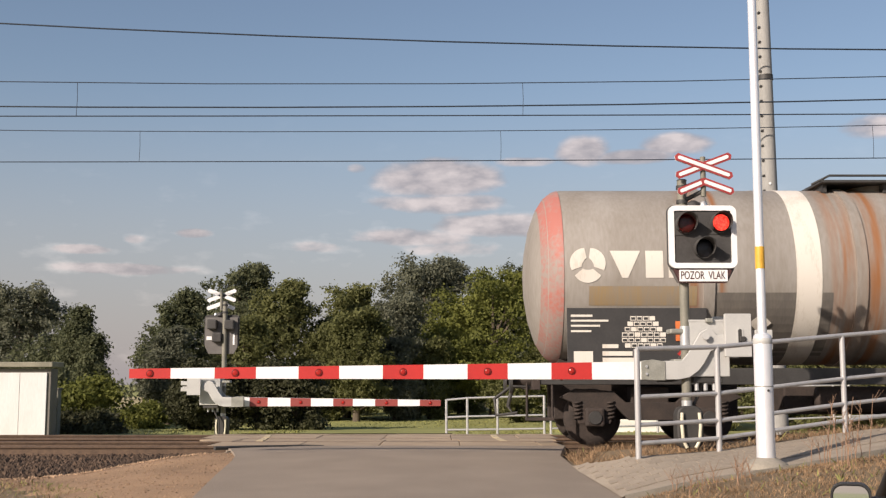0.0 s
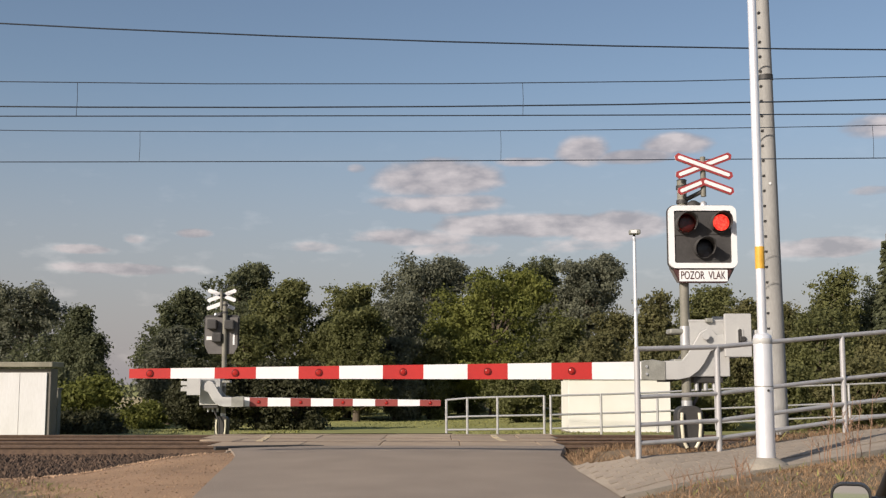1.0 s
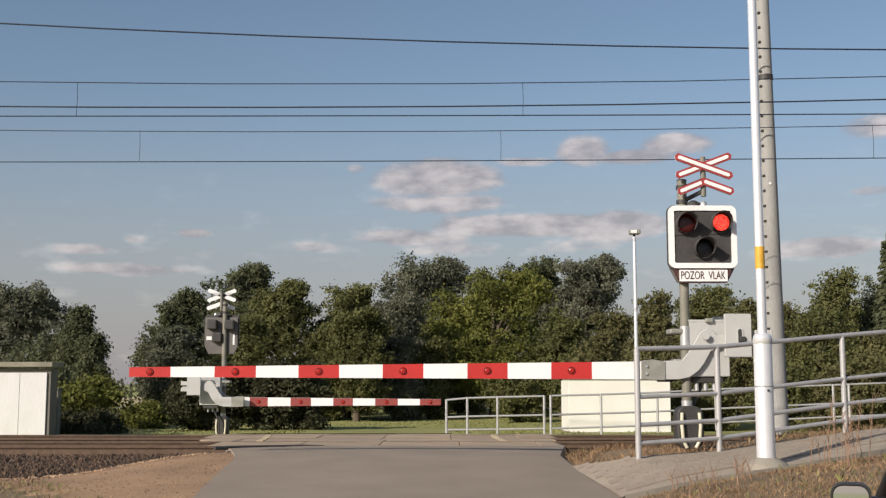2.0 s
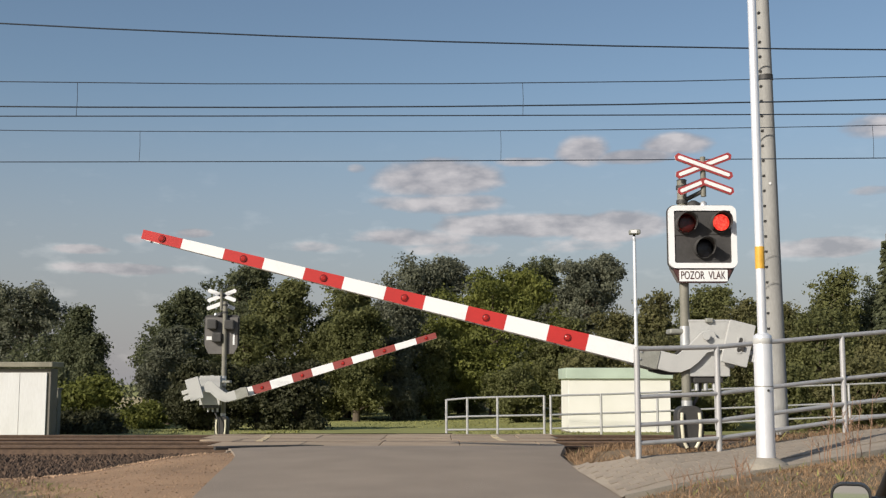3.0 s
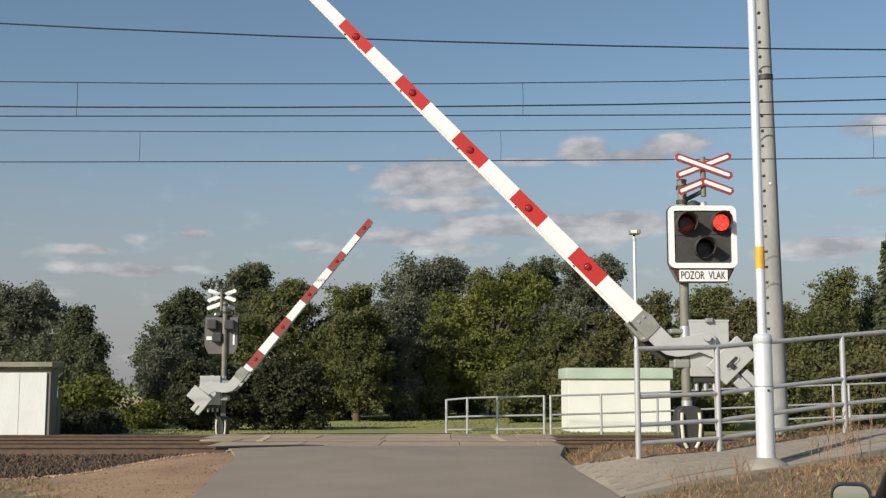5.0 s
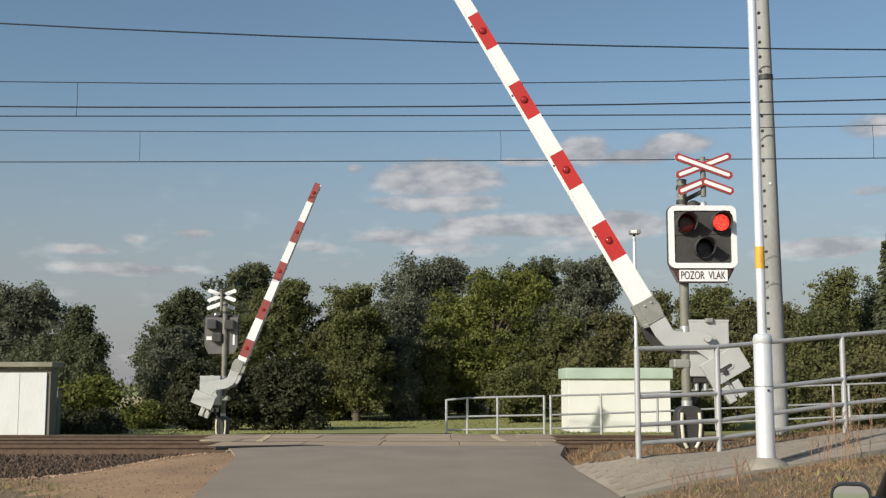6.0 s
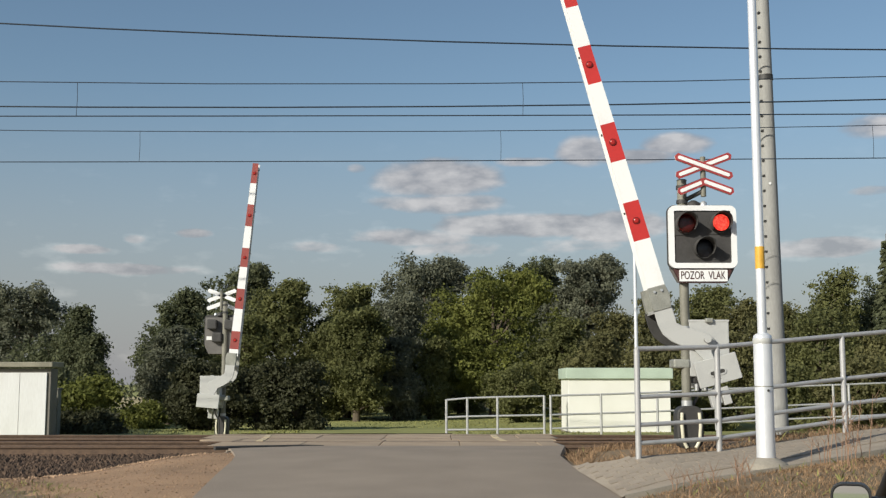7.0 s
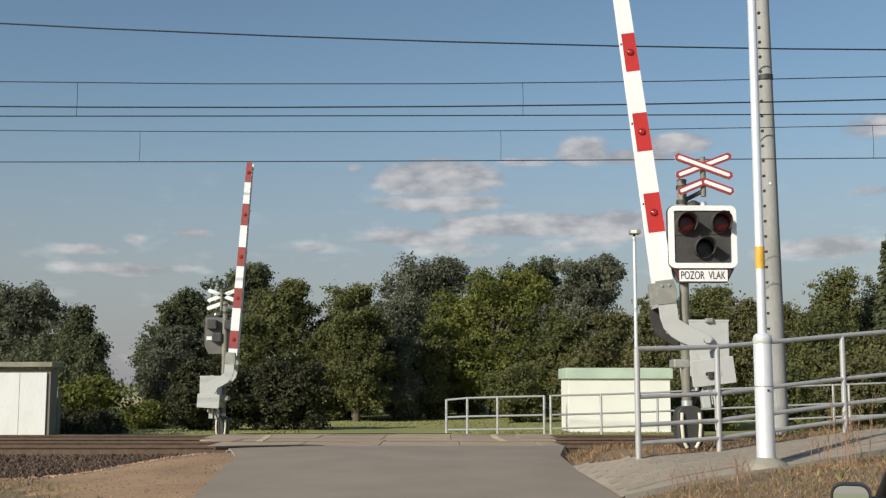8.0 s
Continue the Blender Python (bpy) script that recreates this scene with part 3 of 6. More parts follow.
# ---- masts, wires ----
def build_masts():
    m = thing("silver_mast", 3.525, 12.8, 0.07, "silver painted steel lamp mast with a yellow band", "mast")
    part("base_plate", tube([(0, 0, -0.15), (0, 0, 0.0), (0, 0, 0.02), (0, 0, 0.075)], [0.25, 0.24, 0.21, 0.11], 24), M_KERB, m, "concrete collar round the foot")
    part("lower_tube", tube([(0, 0, 0.02), (0, 0, 1.36), (0, 0, 1.40), (0, 0, 1.425)], [0.101, 0.101, 0.097, 0.06], 28), M_SILVER, m)
    part("collar", tube([(0, 0, 1.31), (0, 0, 1.32), (0, 0, 1.36), (0, 0, 1.37)], [0.101, 0.106, 0.106, 0.101], 28), M_GREY, m, "grey weld collar")
    part("seam", tube([(0, 0, 0.838), (0, 0, 0.85)], 0.103, 28), M_GREY_DULL, m)
    part("door_lock", tube([(0.02, -0.098, 0.80), (0.02, -0.108, 0.80)], 0.014, 10), M_DARK, m)
    part("upper_tube", tube([(0, 0, 1.40), (0, 0, 5.4), (0, 0, 8.0)], [0.050, 0.047, 0.042], 24), M_SILVER, m)
    part("yellow_band", tube([(0, 0, 2.143), (0, 0, 2.389)], 0.0525, 24), M_YELLOW, m, "yellow reflective band")

    c = thing("catenary_mast", 7.72, 27.0, 0.0, "tall tapered spun-concrete catenary mast with step holes", "catenary mast")
    part("shaft", tube([(0.03, 0, -0.6), (0.03, 0, 0.1), (-0.03, 0, 10.3), (-0.03, 0, 11.5)], [0.226, 0.222, 0.152, 0.145], 28), M_CONC, c)
    bm = tube([(-0.02, 0, 8.15), (-0.02, 0, 8.27)], [0.185, 0.184], 28)
    part("clamp", bm, M_DARK, c, "dark steel clamp ring")
    for i in range(26):
        z = 1.5 + i * 0.36
        r = 0.222 - 0.07 * z / 10.3 - 0.03 + 0.06 * z / 10.3
        part("step_bolt", box(-r * 0.86 - 0.022, -r * 0.86 + 0.022, -r * 0.5 - 0.05, -r * 0.5 + 0.04, z - 0.022, z + 0.022), M_DARK, c)
    part("number_tag", tube([(-0.04, -0.18, 5.62), (-0.04, -0.20, 5.62)], 0.032, 12), M_WHITE, c, "small round white tag")

    l = thing("flood_lamp", 5.33, 32.0, -0.42, "slim white lamp pole with a small floodlight", "lamp post")
    part("pole", tube([(0, 0, -0.3), (0, 0, 5.45)], [0.055, 0.045], 14), M_SILVER, l)
    bm = box(-0.14, 0.16, -0.16, 0.12, 5.50, 5.63, bevel=0.03)
    part("head", bm, M_GREY_DULL, l, "grey floodlight head")
    part("glass", prism(rounded(-0.11, 0.05, 5.52, 5.61, 0.02), -0.175, -0.158), M_WHITE, l)
    part("bracket", box(-0.03, 0.03, -0.03, 0.03, 5.40, 5.52, bevel=0.005), M_DARK, l)


def wire(name, pts, r, label, group="overhead wires"):
    o = Vector(pts[0])
    ob = link_mesh(name, tube([Vector(p) - o for p in pts], r, 6), M_WIRE)
    ob.location = o
    return tagged(ob, label, "wire", group)


def build_wires():
    def hang(y, c, reach=36):
        return [(x, y, c[0] + c[1] * x + c[2] * x * x) for x in range(-reach, reach + 1, 4)]

    def at(c, x):
        return c[0] + c[1] * x + c[2] * x * x
    for y, contact, carrier, drops in ((TRACK_Y[0], (5.54919, 0.00255, 0.00016), (6.11331, 0.00585, 0.00137), (-6.341, 1.38)),
                                       (TRACK_Y[1], (5.53324, 0.00457, 0.00021), (6.15672, 0.00586, 0.00088), (-6.297, 1.196, 8.927))):
        wire("contact_wire", hang(y, contact), 0.0105, "thin dark copper contact wire over the track")
        wire("messenger_wire", hang(y, carrier), 0.0085, "dark messenger cable carrying the contact wire")
        for x in drops:
            lo, hi = at(contact, x), at(carrier, x)
            wire("dropper", [(x, y, lo), (x + 0.01, y, (lo + hi) / 2), (x, y, hi)], 0.005, "thin dropper between messenger and contact wire")
    wire("feeder_cable", hang(26.0, (7.26748, 0.00815, 0.00078)), 0.017, "thick dark feeder cable above the tracks")
    wire("feeder_cable", hang(26.4, (8.92, -0.0305, 0.0011)), 0.018, "thick dark feeder cable above the tracks")


# ---- crossing signal ----
def build_signal(rot, x, y, z, facing, off=0.0):
    s = thing("crossing_signal", x, y, z, facing, "crossing signal", "crossing signals", rz=rot)
    H = 3.62
    part("post", tube([(0, 0.12, -0.25), (0, 0.12, H)], 0.065, 20), M_POST, s)
    part("post_cap", tube([(0, 0.12, H), (0, 0.12, H + 0.015)], [0.072, 0.06], 20), M_DARK, s)
    part("sleeve", tube([(0, 0.12, 1.36), (0, 0.12, 1.62)], 0.071, 20), M_ZINC, s, "bright zinc sleeve on the post")
    part("foot_sleeve", tube([(0, 0.12, 0.40), (0, 0.12, 0.62)], 0.072, 20), M_ZINC, s, "bright zinc sleeve on the post")
    # the crossbuck and the lower chevron for two tracks
    cx, cz = 0.27 - off, 3.80

    def arm_plate(a, b, w, y0, title, material, shrink):
        a, b = Vector((a[0], a[1])), Vector((b[0], b[1]))
        d = (b - a).normalized()
        nrm = Vector((-d.y, d.x))
        a, b = a + d * shrink, b - d * shrink
        tip = d * w * 0.6
        pts = [a + nrm * w, a - tip, a - nrm * w, b - nrm * w, b + tip, b + nrm * w]
        return part(title, prism([(p.x, p.y) for p in pts], y0, y0 + 0.012), material, s)
    L, Hh = 0.355, 0.135
    segs = [((cx - L, cz - Hh), (cx + L, cz + Hh)), ((cx - L - 0.01, cz + Hh - 0.01), (cx + L + 0.01, cz - Hh - 0.01))]
    cv = cz - 0.16
    segs += [((cx - L + 0.02, cv - 0.20), (cx + 0.012, cv - 0.055)), ((cx - 0.012, cv - 0.055), (cx + L + 0.02, cv - 0.20))]
    for i, (a, b) in enumerate(segs):
        shift = 0.012 * (i % 2)
        arm_plate(a, b, 0.051, -0.06 - shift, "cross_plate", M_SIGN_RED, 0.0)
        arm_plate(a, b, 0.024, -0.066 - shift, "white_strip", M_WHITE, 0.028 if i < 2 else 0.022)
        arm_plate(a, b, 0.052, -0.046, "back_plate", M_WHITE, 0.0)
    part("cross_stem", tube([(cx, 0.0, cz - 0.42), (cx, 0.0, cz + 0.13)], 0.037, 14), M_POST, s)
    part("cross_bracket", tube([(0, 0.10, 3.33), (cx, 0.0, 3.46)], 0.03, 10), M_DARK, s)
    part("cross_bracket", tube([(0, 0.10, 3.52), (cx, 0.0, 3.62)], 0.022, 10), M_DARK, s)
    for zz in (3.30, 3.50):
        part("clamp", tube([(0, 0.12, zz), (0, 0.12, zz + 0.05)], 0.08, 16), M_DARK, s)
    # backing board with its white rim
    bx0, bx1, bz0, bz1 = -0.225 - off, 0.695 - off, 2.395, 3.25
    bm = bmesh.new()
    outer, inner = rounded(bx0, bx1, bz0, bz1, 0.09, 6), rounded(bx0 + 0.075, bx1 - 0.075, bz0 + 0.07, bz1 - 0.07, 0.025, 6)
    rings = [[bm.verts.new((px, yy, pz)) for px, pz in o] for o, yy in ((inner, -0.03), (inner, -0.055), (outer, -0.055), (outer, -0.0), (inner, -0.0))]
    for a, b in zip(rings, rings[1:]):
        for k in range(len(a)):
            bm.faces.new((a[k], a[(k + 1) % len(a)], b[(k + 1) % len(a)], b[k]))
    bmesh.ops.recalc_face_normals(bm, faces=bm.faces[:])
    part("white_rim", bm, M_WHITE, s, "white rim of the signal board")
    part("rim_edge", prism(rounded(bx0 - 0.012, bx1 + 0.012, bz0 - 0.012, bz1 + 0.012, 0.1, 6), 0.0, 0.05), M_DARK, s)
    part("board", prism(rounded(bx0 + 0.07, bx1 - 0.07, bz0 + 0.065, bz1 - 0.065, 0.03, 4), -0.035, -0.012), M_BLACK, s, "matt black signal board")
    hood_c = [(0.000 - off, 2.995), (0.466 - off, 3.005), (0.236 - off, 2.660)]
    for i, (lx, lz) in enumerate(hood_c):
        part("door_plate", prism(rounded(lx - 0.17, lx + 0.17, lz - 0.15, lz + 0.15, 0.02, 3), -0.045, -0.034), M_BLACK, s)
        unit = part("lens_ring", lens_ring(lx, lz), M_DARK, s)
        part("hood", hood(lx, lz), M_BLACK, unit, "black hood over the lens")
        part("lens", lens(lx, lz), (M_LENS_RED if i < 2 else M_LENS_CLEAR), unit, "dark red glass lens" if i < 2 else "dark clear lens")
    # case behind the board
    part("case", prism([(bx0 + 0.02, bz1 - 0.06), (bx1 - 0.02, bz1 - 0.06), (bx1 - 0.02, bz0 + 0.0), (bx1 - 0.12, bz0 - 0.19), (bx0 + 0.12, bz0 - 0.19), (bx0 + 0.02, bz0)], 0.05, 0.085, bevel=0.006), M_GREY_DARK, s, "grey-brown back of the signal")
    for lx, lz in hood_c[:2]:
        part("lamp_case", box(lx - 0.13, lx + 0.13, 0.085, 0.30, lz - 0.14, lz + 0.12, bevel=0.03), M_DARK, s)
    part("lamp_case", box(hood_c[2][0] + 0.10 - 0.13, hood_c[2][0] + 0.23, 0.085, 0.26, hood_c[2][1] - 0.14, hood_c[2][1] + 0.12, bevel=0.03), M_DARK, s)
    part("number_plate", box(bx0 + 0.10, bx0 + 0.15, 0.088, 0.092, 2.45, 2.75), M_WHITE, s)
    part("number_plate", box(bx1 - 0.30, bx1 - 0.06, 0.088, 0.092, 2.58, 2.68), M_WHITE, s)
    part("bell", tube([(0.14, 0.06, 3.24), (0.14, 0.06, 3.30), (0.14, 0.06, 3.335)], [0.10, 0.09, 0.03], 16), M_DARK, s)
    part("bell", tube([(0.27, 0.02, 3.25), (0.27, 0.02, 3.30), (0.27, 0.02, 3.32)], [0.05, 0.045, 0.02], 14), M_ZINC, s)
    # the text plate
    part("plate_frame", prism([(bx0 + 0.06, bz0 - 0.005), (bx1 - 0.06, bz0 - 0.005), (bx1 - 0.15, bz0 - 0.195), (bx0 + 0.15, bz0 - 0.195)], -0.02, 0.05), M_MAROON, s, "dark maroon frame of the text plate")
    part("text_plate", prism(rounded(bx0 + 0.135, bx1 - 0.135, bz0 - 0.178, bz0 - 0.022, 0.008, 2), -0.036, -0.021), M_WHITE, s, "white plate with dark letters")
    text_mesh("letters", "POZOR", 0.152, M_MAROON, s, 0.085 - off, -0.040, bz0 - 0.100, 0.62)
    text_mesh("letters", "VLAK", 0.152, M_MAROON, s, 0.415 - off, -0.040, bz0 - 0.100, 0.62)
    # protective base guard with two pale hoops
    g = part("guard", prism(rounded(-0.16, 0.19, -0.02, 0.55, 0.12, 5), -0.02, 0.28, bevel=0.02), M_DARK, s, "black base guard")
    for sx in (-1, 1):
        part("hoop", tube([(sx * 0.115 + 0.015, 0.30, 0.46), (sx * 0.125 + 0.015, 0.32, 0.3), (sx * 0.11 + 0.015, 0.32, 0.1), (sx * 0.06 + 0.015, 0.31, 0.0)], 0.024, 8), M_CREAM, g, "cream painted hoop")
        part("hoop", tube([(sx * 0.115 + 0.015, -0.04, 0.46), (sx * 0.125 + 0.015, -0.06, 0.3), (sx * 0.11 + 0.015, -0.06, 0.1), (sx * 0.06 + 0.015, -0.05, 0.0)], 0.024, 8), M_CREAM, g, "cream painted hoop")
    return s, hood_c


def lens_ring(lx, lz):
    return tube([(lx, -0.04, lz), (lx, -0.09, lz)], 0.135, 26)


def hood(lx, lz):
    """A sleeve open below, longer at the top."""
    bm = bmesh.new()
    n = 26
    rings = [[], [], [], []]
    for k in range(n + 1):
        a = radians(-40 + 260 * k / n)
        c, sn = math.cos(a), math.sin(a)
        length = 0.10 + 0.16 * max(0.0, (sn + 0.64) / 1.64)
        for ring, r, y in ((0, 0.138, -0.07), (1, 0.138, -0.07 - length), (2, 0.130, -0.07 - length), (3, 0.130, -0.07)):
            rings[ring].append(bm.verts.new((lx + r * c, y, lz + r * sn)))
    for a, b in zip(rings, rings[1:]):
        for k in range(n):
            bm.faces.new((a[k], a[k + 1], b[k + 1], b[k])).smooth = True
    bmesh.ops.recalc_face_normals(bm, faces=bm.faces[:])
    return bm


def lens(lx, lz):
    bm = bmesh.new()
    add_tube(bm, [(lx, -0.091, lz), (lx, -0.10, lz), (lx, -0.108, lz), (lx, -0.112, lz)], [0.126, 0.118, 0.08, 0.02], 24)
    bmesh.ops.recalc_face_normals(bm, faces=bm.faces[:])
    return bm


M_GREY_DARK = mat("grey_brown_case", (0.14, 0.13, 0.12), 0.6, scale=4, fine=30)
M_MAROON = mat("maroon_paint", (0.085, 0.035, 0.032), 0.55, scale=4, fine=30)
M_CREAM = mat("cream_paint", (0.72, 0.68, 0.52), 0.55, scale=6, fine=40)
M_LENS_RED = mat("red_lens_glass", (0.055, 0.006, 0.005), 0.12, scale=30, fine=80, bump=0.3)
M_LENS_CLEAR = mat("dark_lens_glass", (0.012, 0.013, 0.018), 0.10, scale=30, fine=80, bump=0.3)
M_GLOW = mat("glowing_red_lens", (0.6, 0.03, 0.02), 0.3, scale=25, fine=90, glow=(1.0, 0.06, 0.035, 1.0))

nt = M_GLOW.node_tree
cells, shades = nt.nodes.new("ShaderNodeTexVoronoi"), nt.nodes.new("ShaderNodeMixRGB")
cells.inputs["Scale"].default_value = 34.0
shades.inputs[1].default_value, shades.inputs[2].default_value = (1.0, 0.13, 0.08, 1), (0.75, 0.025, 0.018, 1)
coords = nt.nodes.new("ShaderNodeTexCoord")
nt.links.new(coords.outputs["Object"], cells.inputs["Vector"])
spread = nt.nodes.new("ShaderNodeMapRange")
spread.inputs["From Min"].default_value, spread.inputs["From Max"].default_value = 0.15, 0.75
nt.links.new(cells.outputs["Distance"], spread.inputs["Value"])
nt.links.new(spread.outputs[0], shades.inputs[0])
nt.links.new(shades.outputs[0], nt.nodes["Principled BSDF"].inputs["Emission Color"])


# ---- barrier ----
def build_barrier(x, y, z, rot, edges, depth_root, depth_tip, far, label):
    """Barrier with its turning carrier; the origin is the pivot's foot. edges: stripe borders out along the boom."""
    PIV = 1.574 - 0.10
    t = thing("level_crossing_barrier", x, y, z, label, "crossing barrier", "crossing barriers", rz=rot)
    hb = part("drive_housing", box(-0.205, 0.34, 0.07, 0.36, PIV - 0.535, PIV + 0.22, bevel=0.012), M_GREY, t, "grey painted drive housing")
    part("housing_lid", box(-0.21, 0.345, 0.065, 0.365, PIV + 0.20, PIV + 0.232, bevel=0.006), M_GREY, hb)
    part("lid_knob", box(0.02, 0.12, 0.02, 0.10, PIV + 0.19, PIV + 0.25, bevel=0.012), M_GREY_DULL, hb)
    part("housing_foot", box(-0.15, 0.25, 0.10, 0.33, PIV - 0.62, PIV - 0.535, bevel=0.01), M_DARK, t)
    part("clamp", box(-0.42, -0.20, 0.05, 0.38, PIV - 0.42, PIV - 0.30, bevel=0.02), M_GREY_DULL, t)
    part("clamp", box(-0.46, -0.24, 0.06, 0.36, PIV + 0.04, PIV + 0.11, bevel=0.02), M_GREY_DULL, t)
    part("conduit", tube([(-0.02, 0.2, PIV - 0.55), (-0.05, 0.2, PIV - 0.75), (-0.16, 0.2, PIV - 0.95), (-0.17, 0.2, PIV - 1.3)], 0.022, 8), M_DARK, t)
    for bx in (-0.10, 0.02, 0.14):
        part("gland", tube([(bx, 0.15, PIV - 0.62), (bx, 0.15, PIV - 0.72)], 0.03, 10), M_ZINC, t)
    # turning carrier: two cheek plates straddling the post
    cheek = [(-0.555, -0.325), (-0.32, -0.325), (-0.22, -0.20), (-0.06, 0.06), (0.03, 0.105), (0.10, 0.09), (0.16, 0.02), (0.30, 0.03), (0.30, -0.10), (0.22, -0.13),
             (0.07, -0.20), (-0.02, -0.36), (-0.10, -0.46), (-0.22, -0.545), (-0.36, -0.575), (-0.555, -0.575)]
    bm = bmesh.new()
    add_prism(bm, cheek, 0.0, 0.035, bevel=0.006)
    add_box(bm, -0.56, -0.52, 0.035, 0.58, -0.575, -0.325)
    carrier = part("arm_carrier", bm, M_GREY, t, "grey swan-neck carrier that turns with the boom")
    carrier.matrix_basis = pose(0, 0, PIV)
    # near barrier only: shade between the cheeks, put into a dark, lowered rear plate
    rear = [(x, z - (0.03 if z < -0.12 and not far else 0.0)) for x, z in cheek]
    part("rear_cheek", prism(rear, 0.56, 0.60, bevel=0.006), M_GREY if far else M_DARK, carrier, "steel rear cheek of the carrier")
    part("pivot_bolt", tube([(0, -0.055, 0), (0, 0.0, 0)], 0.04, 14), M_DARK, carrier)
    part("pivot_cap", tube([(-0.005, -0.075, 0.003), (-0.005, -0.055, 0.003)], 0.048, 14), M_GREY, carrier)
    part("bracket", prism([(-0.87, -0.335), (-0.72, -0.305), (-0.545, -0.335), (-0.545, -0.585), (-0.66, -0.585), (-0.87, -0.575)], -0.012, 0.02, bevel=0.004), M_GREY_DULL, carrier, "weathered zinc boom bracket")
    part("bracket", prism([(-0.87, -0.335), (-0.72, -0.305), (-0.545, -0.335), (-0.545, -0.585), (-0.66, -0.585), (-0.87, -0.575)], 0.46, 0.60, bevel=0.004), M_GREY_DULL, carrier, "weathered zinc boom bracket")
    for bz in (-0.40, -0.50):
        part("bolt", tube([(-0.80, -0.03, bz), (-0.80, 0.0, bz)], 0.018, 8), M_ZINC, carrier)
    # balance weights
    w = part("balance_weight", prism(rounded(0.25, 0.607, -0.275, 0.305, 0.012, 2), -0.075, -0.005, bevel=0.006), M_GREY, carrier, "grey slotted balance weight")
    part("slot", prism(rounded(0.425, 0.475, -0.10, 0.10, 0.024, 4), -0.079, -0.074), M_DARK, w, "dark slot in the weight")
    part("slot_rim", slot_rim(), M_GREY, w)
    part("slot_bolt", box(0.44, 0.52, -0.11, -0.075, -0.07, 0.0, bevel=0.012), M_DARK, w)
    part("balance_weight", prism(rounded(0.25, 0.607, -0.275, 0.305, 0.012, 2), 0.62, 0.69, bevel=0.006), M_GREY, carrier, "grey slotted balance weight")
    part("weight_rail", box(0.28, 0.86, 0.0, 0.05, -0.10, -0.03, bevel=0.006), M_GREY, carrier)
    part("small_weight", box(0.66, 0.90, -0.03, 0.10, -0.02, 0.09, bevel=0.01), M_GREY, carrier)
    part("small_weight", box(0.66, 0.90, -0.03, 0.10, -0.18, -0.07, bevel=0.01), M_GREY, carrier)
    # the boom: an inverted channel in red and white lengths
    x_root, x_tip = edges[-1], edges[0]

    def sec(xx):
        s = (xx - x_root) / (-7.74 - x_root)
        return (-0.335 + s * (-0.431 + 0.335), -0.574 + s * (-0.559 + 0.574), depth_root + s * (depth_tip - depth_root))
    red_mat = M_RED_FADED if far else M_RED
    for i, (a, b) in enumerate(zip(edges, edges[1:])):
        red = i % 2 == 0
        bm = bmesh.new()
        loops = []
        for xx in (a, b):
            zt, zb, d = sec(xx)
            y0, y1, w_ = 0.0, d, 0.012
            loops.append([bm.verts.new((xx, yy, zz)) for yy, zz in ((y0, zb), (y0, zt), (y1, zt), (y1, zb), (y1 - w_, zb), (y1 - w_, zt - w_), (y0 + w_, zt - w_), (y0 + w_, zb))])
        for k in range(8):
            f = bm.faces.new((loops[0][k], loops[0][(k + 1) % 8], loops[1][(k + 1) % 8], loops[1][k]))
            f.material_index = 1 if red and k in ((0, 2) if far else (0,)) else 0
        for lp in loops:
            bm.faces.new((lp[0], lp[1], lp[6], lp[7])), bm.faces.new((lp[1], lp[2], lp[5], lp[6])), bm.faces.new((lp[2], lp[3], lp[4], lp[5]))
        bmesh.ops.recalc_face_normals(bm, faces=bm.faces[:])
        ob = part("red_stripe" if red else "white_stripe", bm, [M_WHITE, red_mat], carrier)
        if red:
            zt, zb, d = sec((a + b) / 2)
            zc, xc, r = (zt + zb) / 2, (a + b) / 2, 0.045
            y0, y1 = (d + 0.002, d + 0.014) if far else (-0.002, -0.014)
            lamp = part("boom_lamp", tube([(xc, y0, zc), (xc, y1, zc)], [r * 1.15, r], 14), M_DARK_RED, ob, "dark red boom lamp")
            part("lamp_glass", tube([(xc, y1, zc), (xc, y1 + (0.008 if far else -0.008), zc)], [r * 0.8, r * 0.5], 14), M_BOOM_GLASS, lamp)
            part("lamp_clip", box(xc - 0.15, xc - 0.12, 0.02, 0.05, zb - 0.02, zb, bevel=0.004), M_DARK, ob)
    return t, carrier, PIV


def slot_rim():
    bm = bmesh.new()
    outer, inner = rounded(0.405, 0.495, -0.12, 0.12, 0.044, 5), rounded(0.425, 0.475, -0.10, 0.10, 0.024, 5)
    rings = [[bm.verts.new((px, yy, pz)) for px, pz in o] for o, yy in ((outer, -0.074), (outer, -0.085), (inner, -0.085), (inner, -0.074))]
    for a, b in zip(rings, rings[1:]):
        for k in range(len(a)):
            bm.faces.new((a[k], a[(k + 1) % len(a)], b[(k + 1) % len(a)], b[k]))
    bmesh.ops.recalc_face_normals(bm, faces=bm.faces[:])
    return bm


M_BOOM_GLASS = mat("boom_lamp_glass", (0.42, 0.02, 0.015), 0.2, scale=30, fine=80)
M_DARK_RED = mat("dark_red_plastic", (0.16, 0.010, 0.009), 0.35, scale=9, fine=60)
NEAR_EDGES = [-7.735, -7.18, -6.59, -6.035, -5.465, -4.92, -4.335, -3.79, -3.20, -2.66, -2.075, -1.53, -0.865]
FAR_EDGES = [-6.04, -5.485, -4.90, -4.30, -3.71, -3.19, -2.60, -2.06, -1.46, -0.98, -0.80]


